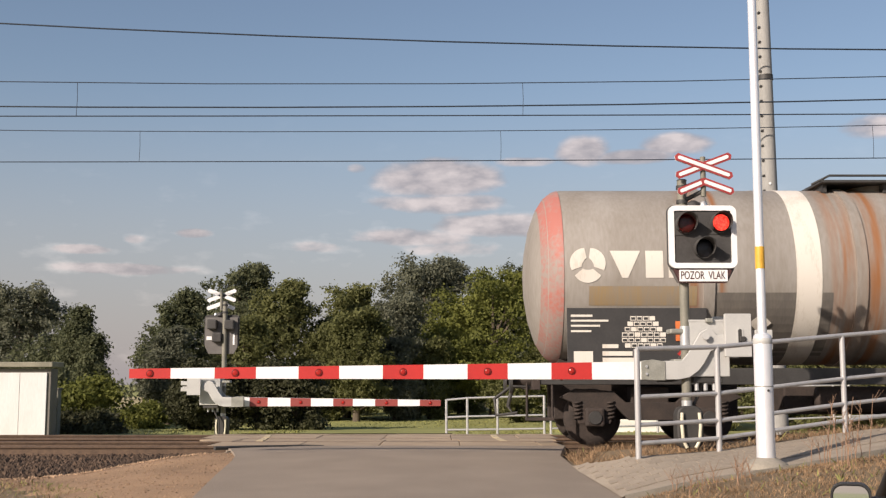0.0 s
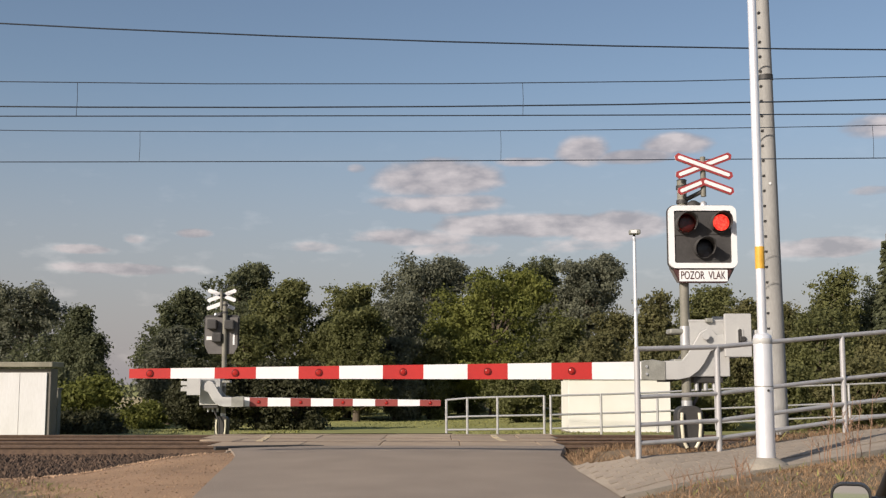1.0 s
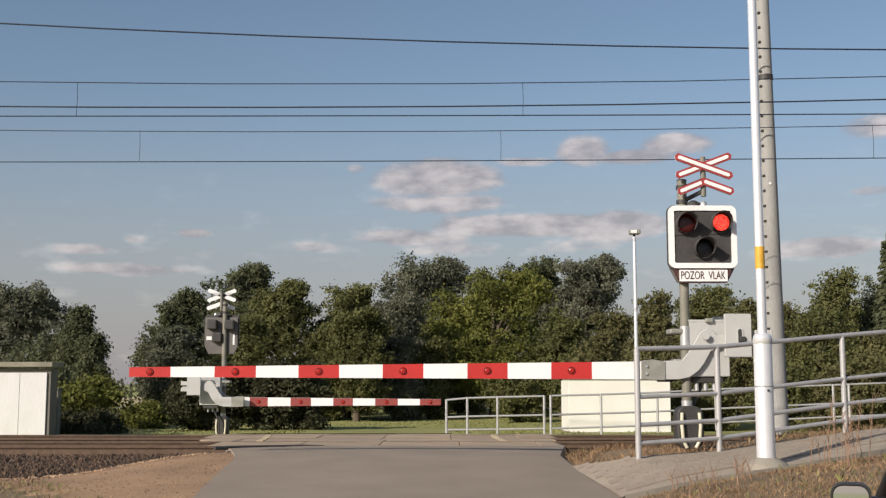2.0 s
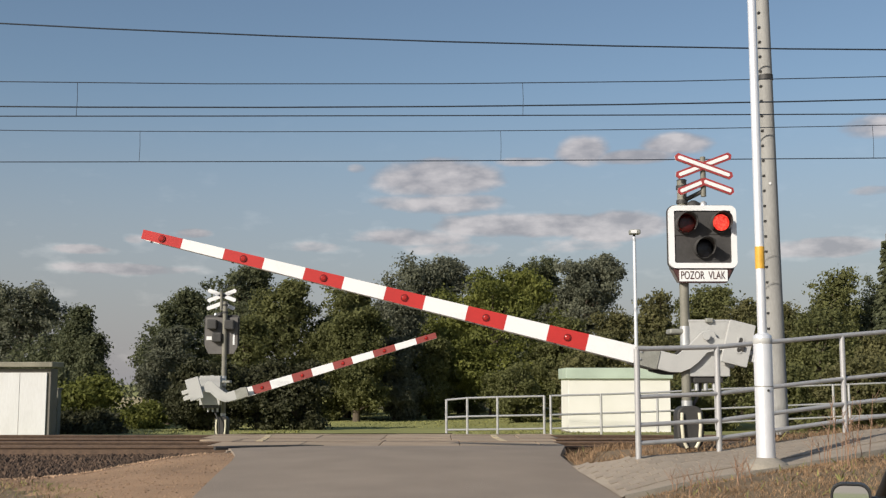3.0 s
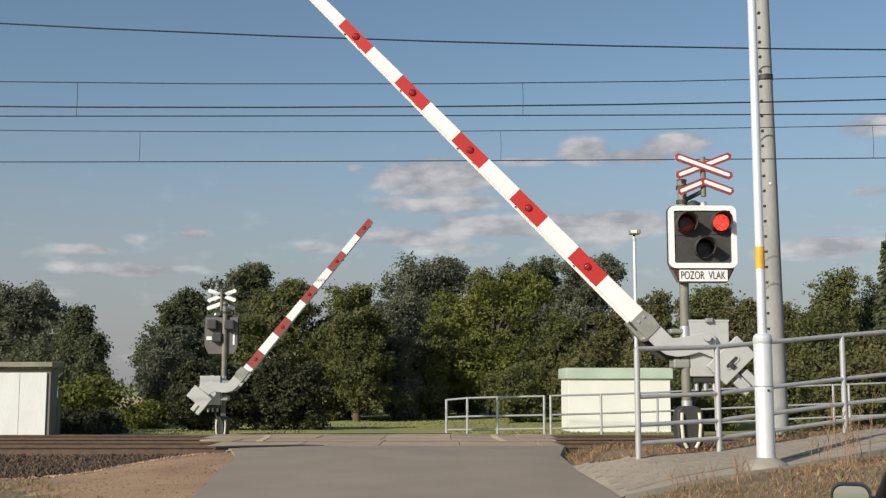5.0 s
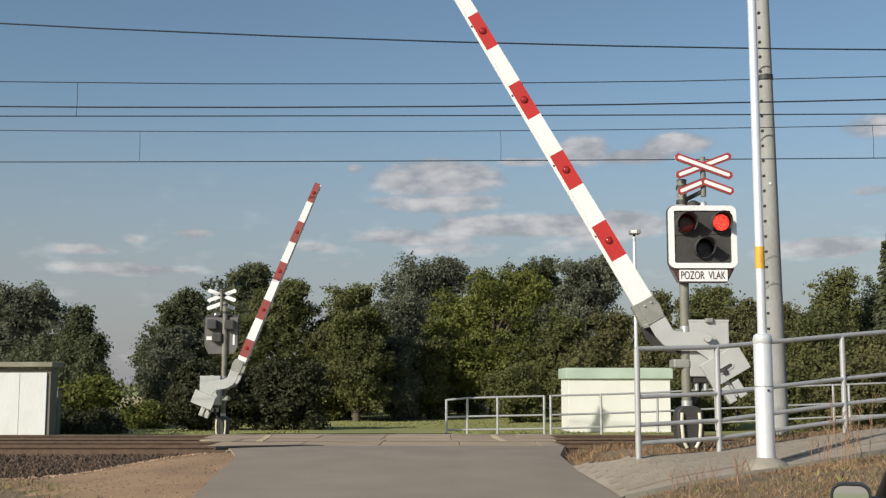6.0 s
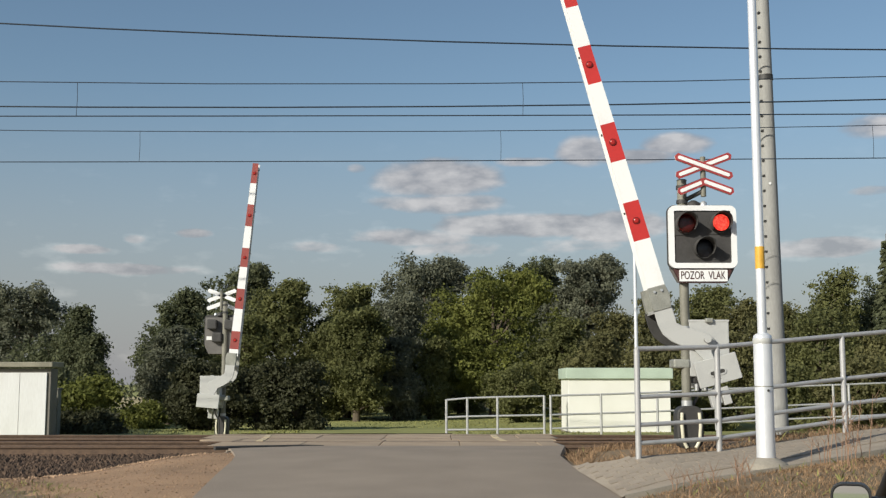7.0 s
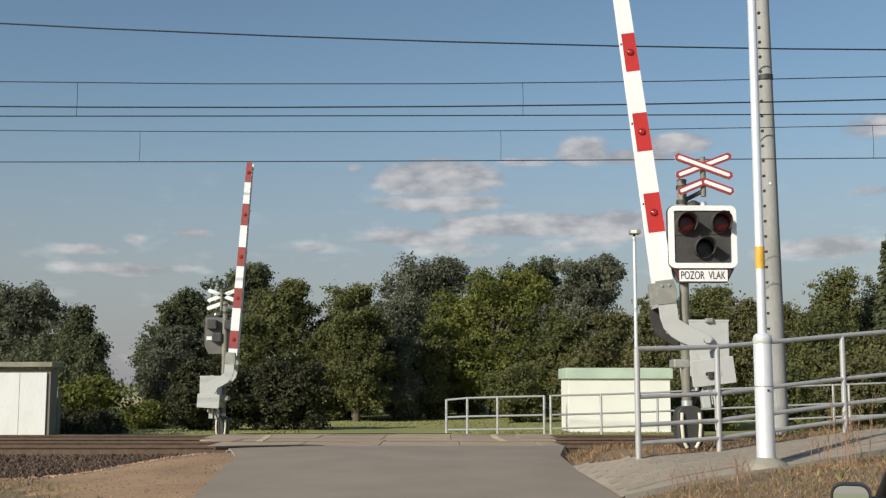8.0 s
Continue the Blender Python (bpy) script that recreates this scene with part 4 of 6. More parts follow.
# ---- cabins ----
def build_cabins():
    c = thing("relay_cabin", 6.02, 41.0, -0.78, "cream technical cabin with a pale green roof edge", "cabin")
    part("wall", box(-1.74, 1.74, -1.2, 1.2, -0.2, 1.95, bevel=0.01), M_CABIN, c)
    part("roof", box(-1.83, 1.83, -1.3, 1.3, 1.90, 2.27, bevel=0.02), M_CABIN_ROOF, c, "pale green roof fascia")
    part("plinth", box(-1.77, 1.77, -1.23, 1.23, -0.3, 0.10), M_KERB, c)
    b = thing("booth", -13.07, 35.0, -0.66, "white sheet-metal booth with a flat dark-edged roof", "booth")
    part("body", box(-2.6, 1.60, -0.95, -0.35, -0.2, 2.05), M_FRAME, b, "grey-brown booth frame")
    part("roof", box(-2.8, 1.70, -1.15, -0.1, 2.09, 2.24, bevel=0.02), M_ROOF_EDGE, b, "flat roof with a dark edge")
    for i in range(4):
        x1 = 1.50 - i * 0.79
        part("panel", box(x1 - 0.78, x1, -1.0, -0.952, -0.1, 1.93, bevel=0.006), M_DOOR, b, "white sheet panel")
    s = thing("switch_cabinet", -12.1, 36.5, -0.65, "narrow brown cabinet beside the booth", "cabinet")
    part("body", box(-0.11, 0.11, -0.15, 0.15, -0.2, 1.42, bevel=0.02), M_POST, s)
    part("lid", box(-0.14, 0.14, -0.2, 0.2, 1.42, 1.47, bevel=0.015), M_FRAME, s)


# ---- plants ----
def leaf_cloud(centres, count, size, seed, per=11):
    """Leaf tufts over the skin of lobes (x, y, z, rx, ry, rz): each tuft a handful of folded leaves turned much the same way."""
    rng = np.random.default_rng(seed)
    c = np.array(centres, float)
    tufts = max(40, count // per)
    w = c[:, 3] * c[:, 5]
    pick = rng.choice(len(c), tufts, p=w / w.sum())
    d = rng.normal(size=(tufts, 3))
    d /= np.linalg.norm(d, axis=1)[:, None]
    r = 1.03 - np.abs(rng.normal(0, 0.17, tufts)) + 0.10 * (rng.random(tufts) < 0.25) * rng.random(tufts)
    mid = c[pick, :3] + d * r[:, None] * c[pick, 3:6]
    gap = np.array([noise.noise(Vector(p) * 0.9) for p in mid])
    mid, d = mid[gap > -0.40], d[gap > -0.40]
    lean = d * 0.75 + rng.normal(0, 0.42, d.shape) + np.array([0, 0, 0.22])
    spread = size * 1.75 * rng.uniform(0.6, 1.3, len(mid))
    n = len(mid)
    pos = np.repeat(mid, per, 0) + rng.normal(0, 1, (n * per, 3)) * np.repeat(spread, per)[:, None] * np.array([1, 1, 0.7])
    nrm = np.repeat(lean, per, 0) + rng.normal(0, 0.38, (n * per, 3))
    nrm /= np.linalg.norm(nrm, axis=1)[:, None]
    count = n * per
    u = np.cross(nrm, rng.normal(size=(count, 3)))
    u /= np.linalg.norm(u, axis=1)[:, None]
    v = np.cross(nrm, u)
    s = size * rng.uniform(0.55, 1.3, count)[:, None]
    bend = nrm * s * rng.uniform(0.1, 0.5, count)[:, None]
    pts = np.empty((count, 4, 3))
    pts[:, 0] = pos - u * s
    pts[:, 1] = pos - v * s * 0.62 + bend
    pts[:, 2] = pos + u * s
    pts[:, 3] = pos + v * s * 0.62 + bend * 0.3
    faces = (np.arange(count)[:, None] * 4 + np.array([[0, 1, 2, 3]])).tolist()
    return pts.reshape(-1, 3).tolist(), faces


def tree(x, y, z0, top, half_w, leaf, seed, count, label, crown_from=0.15, size=0.17, name="tree", lobes=64, category="tree", group="trees behind the railway"):
    rng = random.Random(seed)
    t = thing(name, x, y, z0, label, category, group)
    h = top - z0
    # trunk and limbs
    bm = bmesh.new()
    r0 = 0.028 * h
    lean = rng.uniform(-0.03, 0.03) * h
    spine = [(0, 0, -0.3), (lean * 0.2, 0, h * 0.2), (lean * 0.6, 0.05, h * 0.5), (lean, 0.0, h * 0.85)]
    add_tube(bm, spine, [r0 * 1.3, r0, r0 * 0.7, r0 * 0.15], 8)
    cen = []
    zc0 = crown_from * h
    half_w *= 1.02
    hc = h - zc0
    skew = [rng.uniform(0.82, 1.12) for _ in range(9)]
    for i in range(lobes):
        s = ((i * 0.618 + rng.uniform(-0.05, 0.05)) % 1.0)
        prof = max(0.22, math.sin(math.pi * (0.20 + 0.70 * s)) ** 0.75)
        a = i * 2.4 + rng.uniform(-0.5, 0.5)
        rr = half_w * prof * rng.uniform(0.58, 0.98) * skew[int(a % 6.28)]
        lob = half_w * rng.choice((0.13, 0.17, 0.20, 0.25, 0.30)) * rng.uniform(0.85, 1.15)
        zz = zc0 + hc * (0.06 + 0.90 * s)
        p = (lean * s + rr * math.cos(a), rr * math.sin(a) * 0.85, min(zz, h - lob * 0.55) + rng.uniform(-0.03, 0.01) * h)
        cen.append((*p, lob * rng.uniform(0.9, 1.4), lob, lob * rng.uniform(0.6, 0.95)))
        if i % 2 == 0:
            add_tube(bm, [(lean * s * 0.5, 0, max(0.3, zz * 0.55)), (p[0] * 0.6, p[1] * 0.6, (zz * 0.55 + p[2]) / 2 + 0.1), (p[0] * 0.95, p[1] * 0.95, p[2])], [r0 * 0.42, r0 * 0.25, r0 * 0.07], 6)
    # loose sprays standing out of the outline
    for i in range(lobes // 2):
        a, s = rng.uniform(0, 6.28), rng.uniform(0.1, 0.97)
        prof = max(0.2, math.sin(math.pi * (0.20 + 0.70 * s)) ** 0.75)
        rr, lob = half_w * prof * rng.uniform(0.86, 1.04), half_w * rng.uniform(0.09, 0.16)
        cen.append((lean * s + rr * math.cos(a), rr * math.sin(a) * 0.85, zc0 + hc * (0.05 + 0.92 * s), lob * 1.3, lob, lob))
    cen.append((lean, 0, zc0 + hc * 0.48, half_w * 0.70, half_w * 0.62, hc * 0.43))
    cen.append((lean, 0, zc0 + hc * 0.68, half_w * 0.48, half_w * 0.48, hc * 0.26))
    part("trunk", bm, M_TRUNK, t)
    verts, faces = leaf_cloud(cen, count, size, seed)
    me = fast_mesh("crown", verts, faces, leaf)
    ob = new("crown", me)
    ob.parent = t
    return t


def build_trees():
    shaded, dark, mid, bright, grey, olive = M_LEAF_SHADE, M_LEAF_DARK, M_LEAF_MID, M_LEAF_BRIGHT, M_LEAF_GREY, M_LEAF_OLIVE
    tree(-21.86, 60, -0.8, 6.24, 2.58, grey, 1, 40000, "grey-green poplar at the meadow's edge", 0.02, 0.085)
    tree(-24.80, 62, -0.8, 6.20, 1.67, dark, 2, 16811, "dark green poplar at the meadow's edge", 0.03, 0.088)
    tree(-14.76, 47, -0.8, 4.23, 0.67, dark, 3, 14000, "thin dark tree with loose twigs", 0.20, 0.067)
    tree(-13.87, 46, -0.8, 2.98, 0.71, dark, 4, 16000, "dark leafy tree behind the booth", 0.03, 0.065)
    tree(-16.55, 49, -0.8, 3.24, 1.73, dark, 66, 14000, "dark leafy tree behind the booth", 0.02, 0.069)
    tree(-12.39, 54, -0.8, 5.28, 1.48, dark, 5, 30000, "dark willow beside the crossing", 0.03, 0.077)
    tree(-11.97, 51, -0.8, 3.58, 1.03, grey, 67, 22000, "grey-green willow beside the crossing", 0.02, 0.072)
    tree(-11.23, 63, -0.8, 7.53, 2.18, dark, 6, 36000, "tall dark green tree beyond the meadow", 0.08, 0.089)
    tree(-7.88, 57, -0.8, 6.17, 1.98, mid, 7, 36000, "rounded mid-green tree beyond the meadow", 0.04, 0.081)
    tree(-9.16, 53, -0.8, 4.08, 1.29, mid, 68, 14000, "mid-green tree beyond the meadow", 0.02, 0.075)
    tree(-5.03, 61, -0.8, 6.27, 1.79, mid, 9, 34000, "dull green tree in the row", 0.05, 0.086)
    tree(-6.06, 58, -0.8, 4.49, 1.42, mid, 75, 14000, "mid-green tree in the row", 0.02, 0.082)
    tree(-4.07, 55, -0.8, 4.60, 1.54, mid, 8, 36000, "mid-green tree in the row", 0.06, 0.078)
    tree(-1.22, 76, -0.8, 9.45, 3.67, grey, 10, 52000, "broad grey-green oak beyond the meadow", 0.08, 0.108)
    tree(-2.35, 59, -0.8, 5.54, 1.80, grey, 11, 42000, "grey-green oak beyond the meadow", 0.04, 0.084)
    tree(2.60, 82, -0.8, 9.51, 1.16, dark, 61, 14000, "dark green tree in the row", 0.05, 0.116)
    tree(2.74, 63, -0.8, 6.91, 4.15, bright, 12, 54000, "broad bright green tree beyond the meadow", 0.03, 0.089)
    tree(-5.83, 56, -0.8, 3.84, 1.12, mid, 81, 18000, "mid-green tree in the row", 0.00, 0.079)
    tree(-2.31, 57, -0.8, 3.47, 1.14, grey, 82, 18000, "grey-green young oak beyond the meadow", 0.00, 0.081)
    tree(-0.66, 59, -0.8, 3.27, 1.12, mid, 83, 16000, "mid-green young tree beyond the meadow", 0.00, 0.084)
    tree(6.11, 60, -0.8, 4.49, 1.39, mid, 84, 18000, "mid-green tree behind the cabin", 0.00, 0.085)
    tree(5.83, 77, -0.8, 9.49, 2.75, dark, 13, 44000, "dark green oak in the row", 0.05, 0.109)
    tree(9.43, 74, -0.8, 9.37, 2.89, grey, 14, 48000, "grey-green oak in the row", 0.04, 0.105)
    tree(9.10, 64, -0.8, 4.89, 1.56, olive, 15, 14000, "olive green tree behind the cabin", 0.02, 0.091)
    tree(10.61, 58, -0.8, 5.72, 1.32, olive, 16, 14000, "olive green tree behind the cabin", 0.02, 0.082)
    tree(14.64, 64, -0.8, 6.62, 1.95, mid, 17, 34000, "pale green tree with loose twigs", 0.02, 0.091)
    tree(15.78, 62, -0.8, 5.59, 1.36, olive, 62, 14000, "olive green tree in the row", 0.02, 0.088)
    tree(16.81, 58, -0.8, 5.17, 1.35, olive, 63, 14000, "olive green tree behind the hedge", 0.02, 0.082)
    tree(20.06, 60, -0.8, 7.04, 1.66, mid, 20, 19461, "mid-green tree behind the hedge", 0.03, 0.085)
    tree(23.42, 62, -0.8, 6.84, 1.89, dark, 22, 20857, "dark green tree behind the hedge", 0.03, 0.088)
    tree(17.04, 54, -0.8, 4.54, 1.32, mid, 64, 14000, "mid-green tree behind the hedge", 0.02, 0.077)

    def shrub(x, y, top, w, leaf, seed, label):
        tree(x, y, -0.8, top, w, leaf, seed, 12500, label, 0.0, 0.070, "shrub", 24, "shrub", "shrubs along the meadow")
    shrub(-12.35, 40, 1.15, 1.45, bright, 31, "low green shrub beside the booth")
    shrub(-11.75, 46, 0.1, 0.8, bright, 53, "low yellow-green shrub at the meadow's edge")
    # added filler: its darkened leaves stand for the shade beside the booth
    shrub(-11.6, 38, -0.05, 1.15, shaded, 54, "added low undergrowth beside the booth, leaves darkened for shade")
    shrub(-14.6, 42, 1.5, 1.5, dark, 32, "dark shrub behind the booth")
    # four shrubs whose darkened leaves paint the shade below the crowns
    shrub(-9.3, 43, 1.75, 0.75, shaded, 33, "shrub under the trees, leaves darkened for shade")
    shrub(-8.6, 43, 1.75, 1.4, shaded, 34, "shrub under the trees, leaves darkened for shade")
    shrub(-7, 44, 1.75, 1.5, shaded, 35, "green shrub under the trees, leaves darkened for shade")
    shrub(-5.5, 44, 1.75, 1.25, shaded, 36, "shrub under the trees, leaves darkened for shade")
    shrub(-1.5, 80, 2.2, 3.4, dark, 37, "dark undergrowth below the oaks")
    shrub(4, 80, 2.4, 3.6, dark, 38, "dark undergrowth below the oaks")
    shrub(-5.8, 82, 3, 3, dark, 47, "dark undergrowth below the oaks")
    shrub(9, 78, 2.6, 3.4, dark, 48, "dark undergrowth below the oaks")
    shrub(0.9, 68, 1.9, 1.3, mid, 49, "green shrub under the oaks")
    shrub(-5.4, 66, 1.1, 2, dark, 76, "dark undergrowth below the trees")
    shrub(-2.2, 72, 1.2, 2.2, dark, 77, "dark undergrowth below the oaks")
    shrub(1.2, 72, 1.2, 2.2, dark, 78, "dark undergrowth below the oaks")
    shrub(3.4, 54, 1.8, 1.5, mid, 39, "green shrub beside the meadow")
    shrub(6.4, 49, 3.1, 1.5, olive, 40, "olive shrub behind the cabin")
    shrub(8.6, 48, 3, 1.5, olive, 41, "olive shrub behind the cabin")
    shrub(10.9, 47, 3.1, 1.6, olive, 42, "olive hedge shrub behind the railing")
    shrub(13, 47, 3.7, 1.6, olive, 43, "olive hedge shrub behind the railing")
    shrub(14.9, 46, 4.1, 1.7, mid, 44, "green hedge shrub behind the railing")
    shrub(16.9, 44, 3.1, 1.5, olive, 45, "olive hedge shrub behind the railing")
    shrub(12.2, 42, 1.6, 1.3, mid, 46, "low hedge shrub behind the railing")
    shrub(14.9, 42, 1.9, 1.4, olive, 50, "low hedge shrub behind the railing")
    shrub(17.5, 41, 2.2, 1.4, mid, 51, "low hedge shrub behind the railing")
    shrub(9.6, 43, 1.8, 1.2, mid, 52, "low hedge shrub behind the railing")
    far_woods()
    build_spruce(19.3, 50, -0.8, 7.45, 1.3)


def far_woods():
    rng = random.Random(9)
    cen = [(x, 128 + rng.uniform(-3, 3), -0.3 + rng.uniform(0, 0.6), rng.uniform(1.5, 3), 1.5, rng.uniform(0.9, 1.5)) for x in range(-90, 90, 2)]
    verts, faces = leaf_cloud(cen, 20000, 0.30, 91)
    tagged(new("far_woods", fast_mesh("far_woods", verts, faces, M_LEAF_DARK)), "dark line of far woods behind the fields", "woods", kind="stuff")


def build_spruce(x, y, z0, top, half_w):
    t = thing("spruce", x, y, z0, "tall dark spruce with drooping tiers of twigs", "tree", "trees behind the railway")
    h = top - z0
    part("trunk", tube([(0, 0, -0.3), (0, 0, h)], [0.16, 0.02], 8), M_TRUNK, t)
    rng = np.random.default_rng(77)
    verts, faces = [], []
    for tier in range(26):
        s = tier / 26
        zz, r = h * (0.06 + 0.92 * s), half_w * (1 - s) + 0.08
        for k in range(11):
            a = k * 0.571 + tier * 1.3 + rng.uniform(-0.2, 0.2)
            rl = r * rng.uniform(0.75, 1.15)
            for j in range(9):
                q = (j + 0.7) / 9
                cx, cy, cz = rl * q * math.cos(a), rl * q * math.sin(a), zz - 0.25 * rl * q * q + 0.05 * rng.normal()
                for side in (-1, 1):
                    n = len(verts)
                    da = a + side * 0.9
                    l, w = 0.20 * (1.1 - 0.4 * q), 0.05
                    ex, ey, ez = cx + l * math.cos(da), cy + l * math.sin(da), cz - 0.06 * rng.uniform(0, 2)
                    verts += [(cx, cy, cz + w), (cx, cy, cz - w), (ex, ey, ez - w * 0.6), (ex, ey, ez + w * 0.4)]
                    faces.append((n, n + 1, n + 2, n + 3))
    ob = new("crown", fast_mesh("crown", verts, faces, M_LEAF_DARK))
    ob.parent = t


def blades(name, rows, material, label, seed):
    """Grass: rows of (x0, x1, y0, y1, count, height, width, slope function)."""
    rng = np.random.default_rng(seed)
    verts, faces = [], []
    for x0, x1, y0, y1, count, hgt, wid, test in rows:
        for _ in range(count):
            x, y = rng.uniform(x0, x1), rng.uniform(y0, y1)
            if test and not test(x, y):
                continue
            if noise.noise((x * 1.1, y * 1.1, 3.3)) < rng.uniform(-0.5, 0.25):
                continue
            z = ground_z(x, y) - 0.01
            h, a, b = hgt * rng.uniform(0.4, 1.3), rng.uniform(0, 6.28), rng.uniform(0, 6.28)
            w = wid * rng.uniform(0.6, 1.3)
            dx, dy = w * math.cos(a), w * math.sin(a)
            bow = h * rng.uniform(0.1, 1.9)
            lx, ly = bow * math.cos(b), bow * math.sin(b)
            n = len(verts)
            verts += [(x - dx, y - dy, z), (x + dx, y + dy, z), (x + dx * 0.7 + lx * 0.4, y + dy * 0.7 + ly * 0.4, z + h * 0.6), (x - dx * 0.7 + lx * 0.4, y - dy * 0.7 + ly * 0.4, z + h * 0.6), (x + lx, y + ly, z + h)]
            faces += [(n, n + 1, n + 2, n + 3), (n + 3, n + 2, n + 4)]
    tagged(new(name, fast_mesh(name, verts, faces, material)), label, "grass", kind="stuff")


def west_end(y):
    """The slanting end of the footpath against the asphalt."""
    return 1.57 + 0.26 * min(1.0, max(0.0, (15.0 - y) / 2.8))


def near_edge(x):
    return lerp_rows(PATH_NEAR, x)


def far_edge(x):
    return lerp_rows(PATH_FAR, x)


def build_grass():
    verge = lambda x, y: x > 1.95 and y < near_edge(x) - 0.05
    behind = lambda x, y: x > 1.75 and far_edge(x) + 0.08 < y < 17.6
    blades("dry_grass", [(1.9, 7.5, 9.0, 14.5, 46000, 0.045, 0.0045, verge), (1.7, 7.5, 14.2, 17.5, 9000, 0.09, 0.005, behind),
                         (1.75, 2.7, 15.0, 16.9, 3000, 0.12, 0.005, behind),
                         (-9, -3.0, 10.8, 15.4, 12000, 0.05, 0.005, lambda x, y: x < -4.6 + (14.0 - y) * 0.6 and y < 15.3)], M_STRAW, "dry straw-coloured grass on the verges", 5)
    blades("weeds", [(1.9, 7.0, 10.0, 14.0, 700, 0.08, 0.008, verge), (-9, -3.6, 11, 15.2, 6500, 0.05, 0.006, lambda x, y: x < -4.4 + (14.0 - y) * 0.6), (1.9, 8, 16, 17.6, 150, 0.12, 0.009, behind)], M_GRASS, "sparse green weeds in the dry grass", 6)
    blades("meadow_grass", [(-16, 9, 37, 75, 22000, 0.07, 0.02, lambda x, y: not -4.8 < x < 0.4 or y > 46), (-6, 3, 30, 50, 6000, 0.08, 0.012, lambda x, y: not -4.8 < x < 0.4)], M_GRASS, "tall green meadow grass", 7)
    # dead stalks standing before the footpath
    bm = bmesh.new()
    rng = random.Random(4)
    for _ in range(34):
        x = rng.choice((rng.uniform(3.85, 4.6), rng.uniform(3.95, 4.35), rng.uniform(2.3, 3.1)))
        y = near_edge(x) - rng.uniform(0.25, 1.0)
        z = ground_z(x, y)
        h = rng.uniform(0.25, 0.75) if x > 3.5 else rng.uniform(0.08, 0.22)
        l, m = rng.uniform(-0.2, 0.2) * h, rng.uniform(-0.12, 0.12) * h
        add_tube(bm, [(x, y, z), (x + l * 0.4, y, z + h * 0.5), (x + l, y + m, z + h)], [0.005, 0.004, 0.002], 4, caps=False)
        for k in range(5):
            q = rng.uniform(0.45, 0.95)
            bx, bz = x + l * q, z + h * q
            add_tube(bm, [(bx, y, bz), (bx + rng.uniform(-0.09, 0.09), y + rng.uniform(-0.05, 0.05), bz + rng.uniform(0.05, 0.14))], [0.003, 0.0015], 3, caps=False)
    tagged(link_mesh("dead_stalks", bm, mat("dead_stalk", (0.36, 0.23, 0.15), 0.9, dark=(0.24, 0.14, 0.085), scale=6, fine=30)), "reddish-brown dead weed stalks by the footpath", "weeds", kind="stuff")


